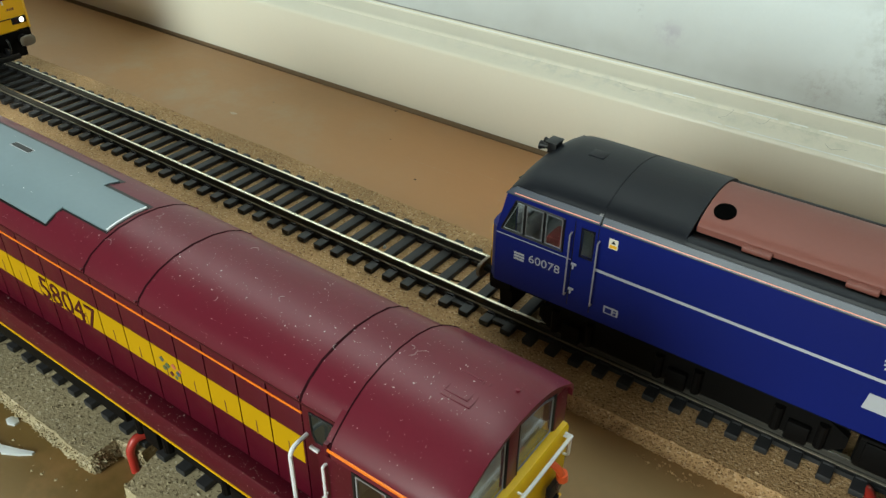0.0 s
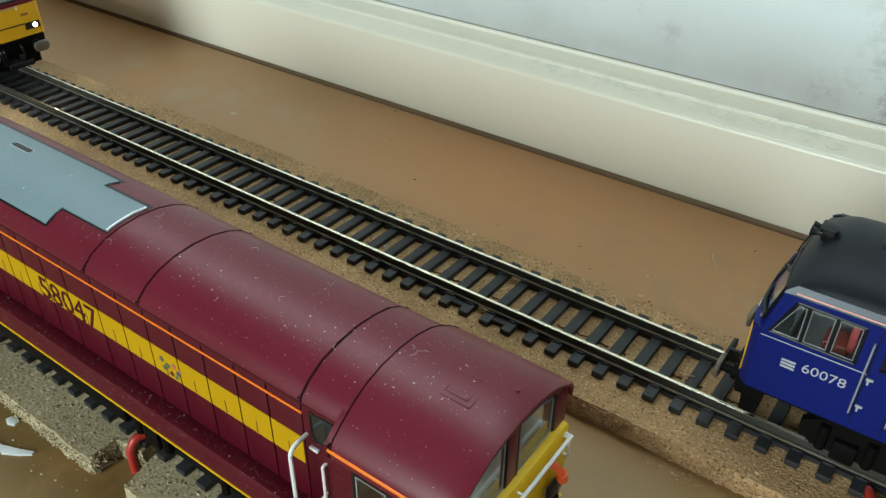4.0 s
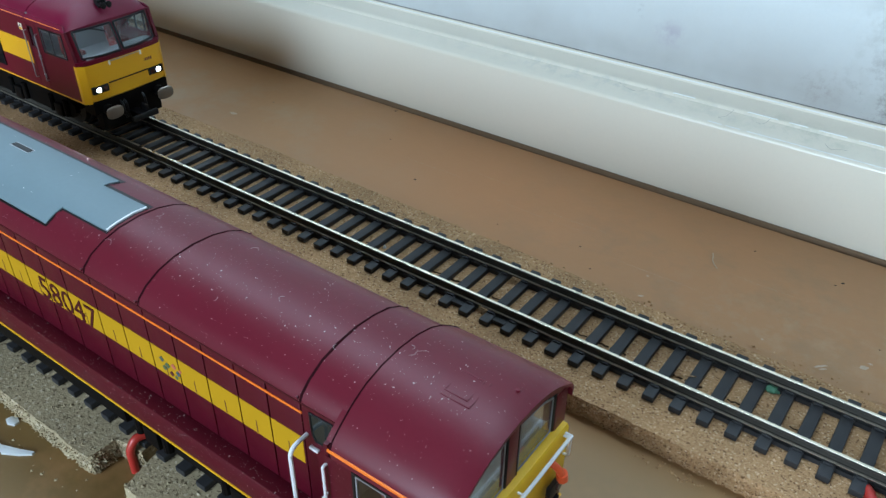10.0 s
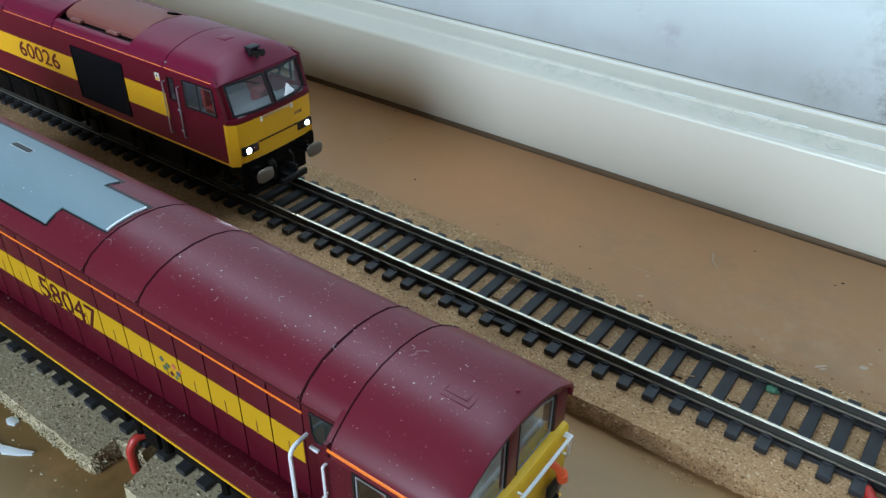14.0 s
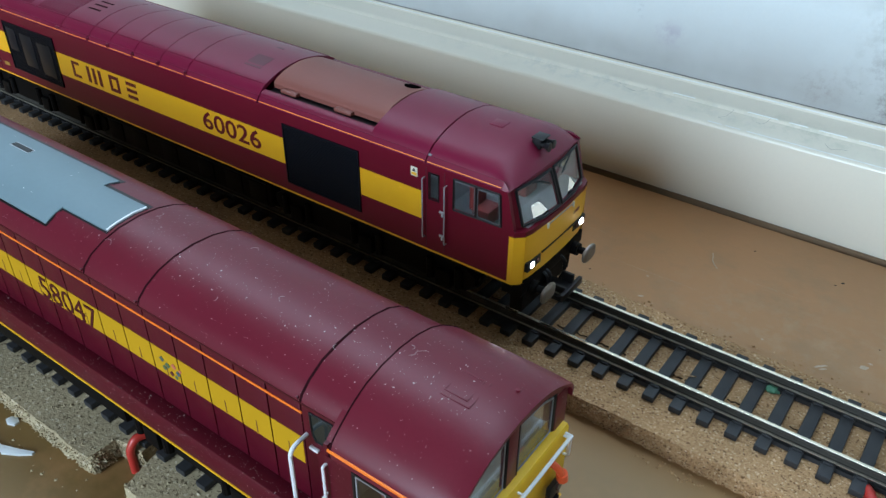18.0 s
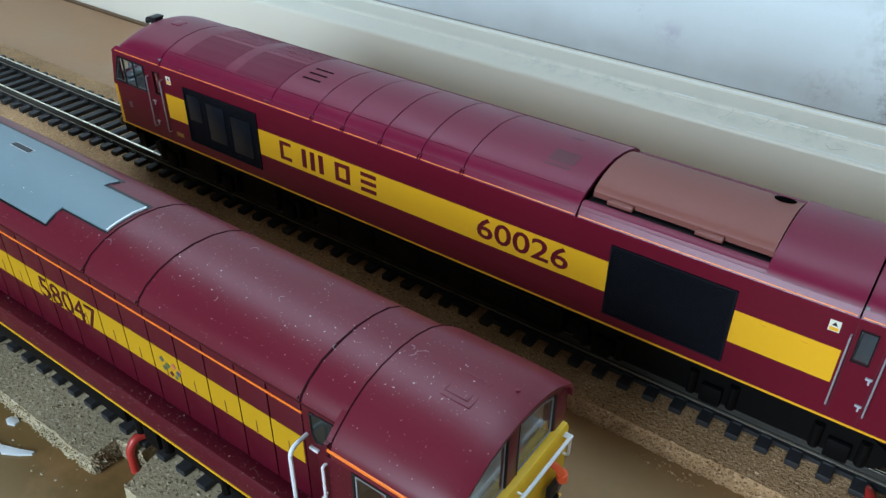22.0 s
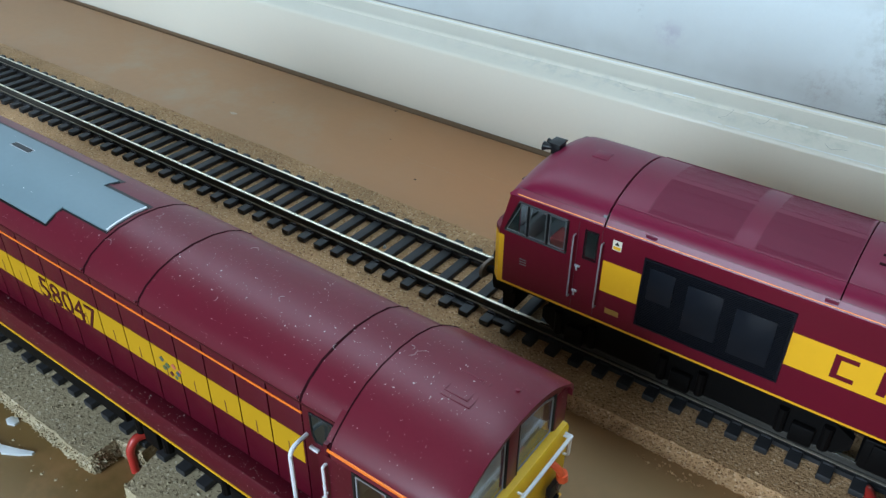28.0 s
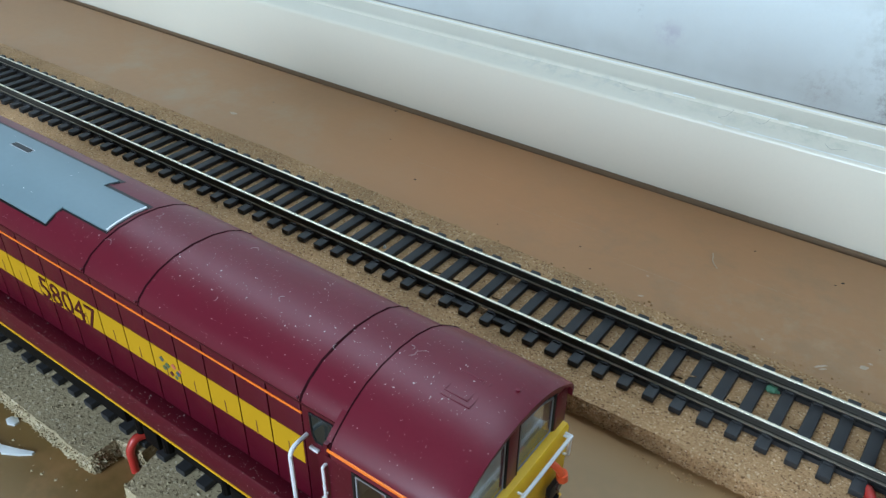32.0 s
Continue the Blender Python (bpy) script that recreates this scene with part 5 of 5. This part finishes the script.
    part("bulkhead", boxed(*X(97.8, 98.5), -16.6, 16.6, 19.0, 41.0), "cab_grey", std)
    for s in (-1, 1):
        bm = boxed(*X(105.0, 109.5), s * 9 - 3, s * 9 + 3, 23.0, 28.0, 0.5)
        box(bm, *X(104.0, 105.4), s * 9 - 3, s * 9 + 3, 27.0, 35.5, 0.5)
        part("cab_seat", bm, "seat", std)
    bm = bmesh.new()
    prism_y(bm, [(e * 119, 10.5), (e * 122.4, 10.5), (e * 122.6, 14.0), (e * 119, 14.0)], -16.0, 16.0)
    part("buffer_beam", bm, "frame", std)
    bm = boxed(*X(120.5, 130.5), -1.6, 1.6, 6.4, 8.0, 0.3)
    box(bm, *X(129.6, 130.8), -5.4, 5.4, 6.2, 8.4, 0.3)
    part("coupling", bm, "black", std, "black tension-lock coupling")


M["crest_green"] = mat("crest green", (0.06, 0.11, 0.06), 0.5)
M["crest_red"] = mat("crest red", (0.45, 0.12, 0.08), 0.5)
M["crest_blue"] = mat("crest blue", (0.05, 0.08, 0.11), 0.5)
M["white_rail"] = mat("white wire", (0.72, 0.74, 0.78), 0.35, var=0.05)
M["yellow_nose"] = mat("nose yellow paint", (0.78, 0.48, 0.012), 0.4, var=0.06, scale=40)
standing()

# ---- loose things on the board
tagged(part("red_wire", tube(bmesh.new(), arc_pts([(-66.5, -89.0, 7.4), (-67.6, -92.0, 8.6), (-68.8, -95.8, 9.2), (-69.2, -97.6, 6.5), (-68.9, -97.8, 0.0), (-68.8, -97.8, -3.0)]), 1.0, n=14), "red_wire"), "thick red insulated wire looping up through the bed", "wire", group="red feed wires")
tagged(part("red_wire", tube(bmesh.new(), arc_pts([(65.0, -9.0, 4.0), (66.0, -11.0, 6.6), (67.5, -14.0, 6.9), (69.5, -19.0, 7.2), (71.5, -22.6, 5.6), (72.0, -24.6, 0.5), (72.0, -24.6, -3.0)]), 1.25, n=14), "red_wire"), "thick red insulated wire at the bed's edge", "wire", group="red feed wires")


def flake(name, pts, z, t, material, label, category, dome=0.0):
    bm = bmesh.new()
    n = len(pts)
    cx, cy = sum(p[0] for p in pts) / n, sum(p[1] for p in pts) / n
    loft(bm, [[(x, y, z) for x, y in pts], [(x, y, z + t) for x, y in pts], [(cx + (x - cx) * 0.85, cy + (y - cy) * 0.85, z + t + dome) for x, y in pts]])
    return tagged(part(name, bm, material), label, category)


flake("plastic_chip", [(-107.0, -106.8), (-105.4, -107.4), (-103.6, -106.6), (-103.7, -105.3), (-105.4, -104.7), (-106.8, -105.5)], 0.0, 0.5, "chip", "small white plastic chip on the board", "offcut", 0.1)
flake("plastic_offcut", [(-106.0, -112.2), (-100.0, -111.7), (-95.5, -110.0), (-91.9, -108.4), (-91.8, -109.2), (-94.2, -111.2), (-97.8, -113.2), (-98.8, -113.0), (-98.6, -114.0), (-106.0, -115.5)], 0.0, 0.6, "chip", "pale blade-shaped plastic offcut on the board", "offcut", 0.1)
lump = bmesh.new()
bmesh.ops.create_icosphere(lump, subdivisions=3, radius=1.0)
for v in lump.verts:
    k = 1 + 0.35 * noise.noise(v.co * 2.3)
    v.co = Vector((v.co.x * 1.9 * k + 40.0, v.co.y * 1.3 * k + 7.4, max(5.8, 6.4 + v.co.z * 0.9 * k)))
tagged(part("scatter_lump", lump, "green"), "small lump of green scatter between the sleepers", "debris")
tagged(part("twig", tube(bmesh.new(), [(19.4, -4.3, 7.9), (21.0, -3.2, 8.2), (22.6, -1.8, 7.9), (23.8, -1.0, 7.8)], 0.16, n=6), "bed"), "thin brown fibre lying on a sleeper", "debris")
tagged(part("grit", cyl(bmesh.new(), (-73.8, -3.0, ZS), (-73.8, -3.0, ZS + 0.9), 0.6, 0.2, n=7), "chip"), "tiny pale crumb on a sleeper", "debris")
rnd = random.Random(11)
board = bpy.data.objects["baseboard"]


def smear(x, y, w, h, ang, material):
    bm = bmesh.new()
    n = 14
    ca, sa = math.cos(ang), math.sin(ang)
    ring = []
    for i in range(n):
        a = 2 * math.pi * i / n
        k = rnd.uniform(0.6, 1.1)
        px, py = w * k * math.cos(a), h * k * math.sin(a)
        ring.append((x + px * ca - py * sa, y + px * sa + py * ca))
    loft(bm, [[(a, b, -0.05) for a, b in ring], [(a, b, 0.04) for a, b in ring]])
    part("scuff", bm, material, board)


for x, y, w, h, a in ((46.8, 31.2, 2.2, 0.45, 0.75), (47.6, 30.4, 1.4, 0.3, 0.7), (56.3, 37.6, 1.3, 0.9, 0.3), (57.4, 40.0, 0.7, 0.4, 0.3), (-4.4, 31.0, 0.9, 0.5, 0.5), (30.8, 33.0, 0.5, 0.35, 0.0), (-7.0, 41.5, 0.6, 0.3, 0.2), (-196.0, 45.0, 2.4, 1.0, 0.1)):
    smear(x, y, w, h, a, "scuff_pale")
for x, y, ln in ((-70, 52, 38), (-52, 56, 26), (-20, 44, 30), (12, 58, 24), (-120, 58, 40), (-90, 64, 20)):
    part("scratch", tube(bmesh.new(), [(x, y, -0.08), (x + ln * 0.4, y - 0.5, -0.07), (x + ln, y - 0.3, -0.08)], 0.088, n=6), "scuff_pale", board)
tube_pts = [(4.6, 65.4, 0.0), (5.4, 63.4, 0.02), (6.0, 61.4, 0.02), (7.2, 59.6, 0.02), (8.8, 58.0, 0.0)]
part("scratch", tube(bmesh.new(), tube_pts, 0.18, n=5), "scuff_pale", board)
for x, y, w in ((-31.1, 43.4, 0.45), (-22.9, 34.4, 0.4), (-59.6, 38.8, 0.35), (15.0, 74.6, 0.45), (42.2, 73.4, 0.6), (40.6, 71.0, 0.4), (-100.3, 46.2, 0.7), (61.0, 46.0, 0.5), (58.0, 47.5, 0.35), (-143.0, 88.0, 0.8), (-128.0, 66.0, 0.4), (70.0, 30.0, 0.4)):
    smear(x, y, w, w * 0.7, 0.5, "speck_dark")
# hairs and dust on the standing roof, brush hairs in the skirting paint
for pts in (((-1.7, -81.7, 59.15), (-1.0, -80.9, 59.2), (-1.3, -80.2, 59.22), (-0.6, -79.6, 59.2), (-0.1, -79.1, 59.15)), ((2.2, -87.4, 57.9), (2.0, -88.3, 57.5), (2.8, -89.0, 57.2), (3.6, -89.2, 57.1))):
    tagged(part("hair", tube(bmesh.new(), arc_pts(pts), 0.035, n=5), "spring"), "short pale hair lying on the maroon roof", "hair", group="hairs")
for pts in (((-11.5, 96.0, 31.1), (-9.5, 97.6, 31.5), (-8.8, 99.2, 32.0), (-8.4, 101.6, 32.7)), ((-1.0, 99.0, 31.9), (2.0, 98.0, 31.6), (3.4, 100.5, 32.3), (3.9, 103.0, 33.5)), ((22.5, 97.0, 31.4), (24.5, 95.0, 30.8), (27.0, 96.2, 31.2), (29.5, 96.6, 31.3)), ((-50.0, 100.5, 32.4), (-46.0, 98.6, 31.9), (-42.0, 98.0, 31.7), (-39.5, 100.0, 32.2), (-39.0, 101.3, 32.6))):
    tagged(part("hair", tube(bmesh.new(), arc_pts(pts), 0.04, n=5), "hair_dark"), "dark brush hair stuck in the ledge paint", "hair", group="hairs")

# small curled hairs on the dusty roof
rnd = random.Random(5)
for k in range(14):
    x, y = rnd.uniform(-95, 112), rnd.uniform(-11, 8)
    a, r = rnd.uniform(0, 6.28), rnd.uniform(0.5, 1.2)
    pts = []
    for q in range(6):
        px, py = x + r * math.cos(a + q * 0.55), y + r * 0.8 * math.sin(a + q * 0.55)
        pts.append((XC + px, YC + py, 10.4 + r58(py, R58 if px < 98 else C58) + 0.06 + (0.12 if q in (2, 3) else 0.0)))
    tagged(part("hair", tube(bmesh.new(), pts, 0.035, n=5), "spring"), "short pale hair lying on the maroon roof", "hair", group="hairs")


# loose crumbs of the beds on the beds, sleepers and board
def crumbs(name, n, spots, material, seed, label):
    rnd = random.Random(seed)
    verts, faces = [], []
    for k in range(n):
        x0, x1, y0, y1, z = spots[k % len(spots)]
        c = (rnd.uniform(x0, x1), rnd.uniform(y0, y1), z)
        r = 0.22 + 0.35 * rnd.random() ** 3
        b = len(verts)
        for dx, dy, dz in ((1, 0, 0), (0, 1, 0), (-1, 0, 0), (0, -1, 0), (0, 0, 1), (0, 0, -0.4)):
            verts.append((S * (c[0] + dx * r * rnd.uniform(0.6, 1.3)), S * (c[1] + dy * r * rnd.uniform(0.6, 1.3)), S * (c[2] + dz * r * rnd.uniform(0.5, 1.0))))
        for i in range(4):
            faces.append((b + i, b + (i + 1) % 4, b + 4))
            faces.append((b + (i + 1) % 4, b + i, b + 5))
    me = bpy.data.meshes.new(name)
    me.from_pydata(verts, [], faces)
    me.materials.append(M[material])
    return tagged(new(name, me), label, "debris", kind="stuff")


crumbs("cork_crumbs", 900, [(-240, 110, 15, 23, 5.85), (-240, 110, -21, -14.5, 5.85), (-240, 110, -7, 7, 5.85), (-240, 110, 24, 30, 0.05), (20, 110, -27, -24, 0.05)], "bed", 21, "loose sandy crumbs of the fibre bed")
crumbs("pale_crumbs", 130, [(-130, -75, -103, -96, 5.85), (-62, -20, -103, -96, 5.85), (-130, -50, -112, -105, 0.05)], "bed_pale", 22, "loose greyish crumbs of the near beds")



def edge_grains(name, n, runs, material, seed, label):
    """Grains that stand out of the torn sides of a bed: runs are (x0, y0, x1, y1)."""
    rnd = random.Random(seed)
    verts, faces = [], []
    for k in range(n):
        ax, ay, bx, by = runs[k % len(runs)]
        t, z = rnd.random(), 0.2 + 5.3 * rnd.random()
        c = (ax + (bx - ax) * t + rnd.gauss(0, 0.25), ay + (by - ay) * t + rnd.gauss(0, 0.25), z)
        r = 0.2 + 0.36 * rnd.random() ** 2
        b = len(verts)
        for dx, dy, dz in ((1, 0, 0), (0, 1, 0), (-1, 0, 0), (0, -1, 0), (0, 0, 1), (0, 0, -1)):
            verts.append((S * (c[0] + dx * r * rnd.uniform(0.6, 1.4)), S * (c[1] + dy * r * rnd.uniform(0.6, 1.4)), S * max(0.02, c[2] + dz * r * rnd.uniform(0.5, 1.0))))
        for i in range(4):
            faces.append((b + i, b + (i + 1) % 4, b + 4))
            faces.append((b + (i + 1) % 4, b + i, b + 5))
    me = bpy.data.meshes.new(name)
    me.from_pydata(verts, [], faces)
    me.materials.append(M[material])
    return tagged(new(name, me), label, "debris", kind="stuff")


edge_grains("cork_grains", 1500, [(-20, -22.9, 100, -22.8)], "bed", 31, "torn grains along the edge of the fibre bed")
edge_grains("pale_grains", 1500, [(-135, -104.4, -75.6, -104.4), (-75.2, -104.0, -74.9, -97.2), (-74.8, -96.8, -67.4, -96.2), (-62.1, -104.4, -64.1, -95.4), (-130, -104.4, -75.6, -104.4)], "bed_pale", 32, "torn greyish grains along the cut beds")

# the seam of the cork along the track, torn open between the sleepers
rnd = random.Random(8)
bed = bpy.data.objects["track_bed"]
for k in range(40):
    if rnd.random() < 0.45:
        continue
    xa = -150.0 + 5.2 * k + rnd.uniform(-0.6, 0.6)
    pts = [(xa + 0.9 * q, -2.0 + 0.012 * (k % 5) + rnd.uniform(-0.35, 0.35), 5.86 + rnd.uniform(-0.03, 0.05)) for q in range(6)]
    part("crack", tube(bmesh.new(), pts, 0.17 + 0.13 * rnd.random(), n=5), "crack", bed)


# dust on the standing locomotive: flecks on the roof and on the ledge of the side
def dust():
    rnd = random.Random(77)
    verts, faces = [], []
    for k in range(1900):
        if k % 5 < 3:
            px, py = rnd.uniform(-92, 119), max(-13.2, min(12.0, rnd.gauss(-2.5, 6.0)))
            pz = r58(py, R58 if px < 98 else C58) * 1.0 + 0.03
            if px > 115 or -71 < px < 16 and -11 < py < 8 or 15 < px < 31 and -7 < py < 4:
                continue
        else:
            px, py, pz = rnd.uniform(-60, 118), -rnd.uniform(14.3, 17.4), 18.93
            if rnd.random() < 0.35:
                py, pz = -17.53, rnd.uniform(14.0, 18.7)
        r = 0.028 + 0.085 * rnd.random() ** 4
        w = rnd.uniform(0, 6.28)
        lx, ly = 1 + 1.4 * abs(math.cos(w)) * rnd.random(), 1 + 1.4 * abs(math.sin(w)) * rnd.random()
        b = len(verts)
        for i in range(5):
            a = i * 1.2566 + rnd.uniform(-0.4, 0.4)
            q = r * rnd.uniform(0.5, 1.5)
            verts.append((S * (XC + px + q * lx * math.cos(a)), S * (YC + py + q * ly * math.sin(a)), S * (10.4 + pz)))
        verts.append((S * (XC + px), S * (YC + py), S * (10.4 + pz + r * 0.9)))
        for i in range(5):
            faces.append((b + i, b + (i + 1) % 5, b + 5))
        faces.append((b + 4, b + 3, b + 2, b + 1, b))
    me = bpy.data.meshes.new("dust_flecks")
    me.from_pydata(verts, [], faces)
    me.materials.append(M["fluff"])
    tagged(new("dust_flecks", me), "fine white dust on the standing maroon locomotive", "dust", kind="stuff")


dust()

# ---- what moves
EWS_RUN = [(0.0, -417.3), (2.0, -417.3), (2.5, -415.9), (3.0, -413.4), (3.5, -410.3), (4.5, -403.3), (5.5, -393.9), (6.0, -386.7),
           (7.0, -371.5), (8.0, -356.1), (9.0, -340.5), (10.0, -325.4), (11.0, -310.0), (12.0, -294.7), (12.5, -286.5), (13.0, -274.3)]
V1 = 25.14           # then an even pace with a slight unevenness towards the end
LAG_T = [25.5, 27.5, 28.0, 28.5, 29.0, 29.5, 30.0, 31.0]
LAG_X = [0.0, -0.7, -0.1, -0.5, -0.7, 0.1, 0.2, 0.0]


def ews_x(t):
    """Centre of the maroon locomotive along the track, in millimetres."""
    if t >= 13.0:
        return -274.3 + V1 * (t - 13.0) + float(np.interp(t, LAG_T, LAG_X))
    for (a, p), (b, q) in zip(EWS_RUN, EWS_RUN[1:]):
        if a <= t <= b:
            return p + (q - p) * (t - a) / (b - a)
    return -274.3


BLUE_RUN = [(0.0, 101.8), (0.5, 109.1), (1.0, 116.7), (1.5, 124.9), (2.0, 132.9), (2.5, 141.1), (3.0, 149.2), (3.5, 157.2)]


def blue_x(t):
    """Centre of the blue locomotive along the track, in millimetres."""
    for (a, p), (b, q) in zip(BLUE_RUN, BLUE_RUN[1:]):
        if a <= t <= b:
            return p + (q - p) * (t - a) / (b - a)
    return 157.2 + 16.0 * (t - 3.5)


def motions():
    times = [0.25 * k for k in range(129)]
    for loco, where, rz in ((ews, ews_x, 0.0), (blue, blue_x, 180.0)):
        sg = 1 if rz == 0 else -1
        walk(loco, [(t, pose(where(t) * S, 0, ZR, 0, 0, rz)) for t in times])
        for ws in [c for c in loco.children if c.name.startswith("wheelset")]:
            p = ws.matrix_basis.translation.copy()
            walk(ws, [(t, pose(p.x, p.y, p.z, 0, sg * math.degrees((where(t) - where(0)) / 7.3), 0)) for t in times])


motions()
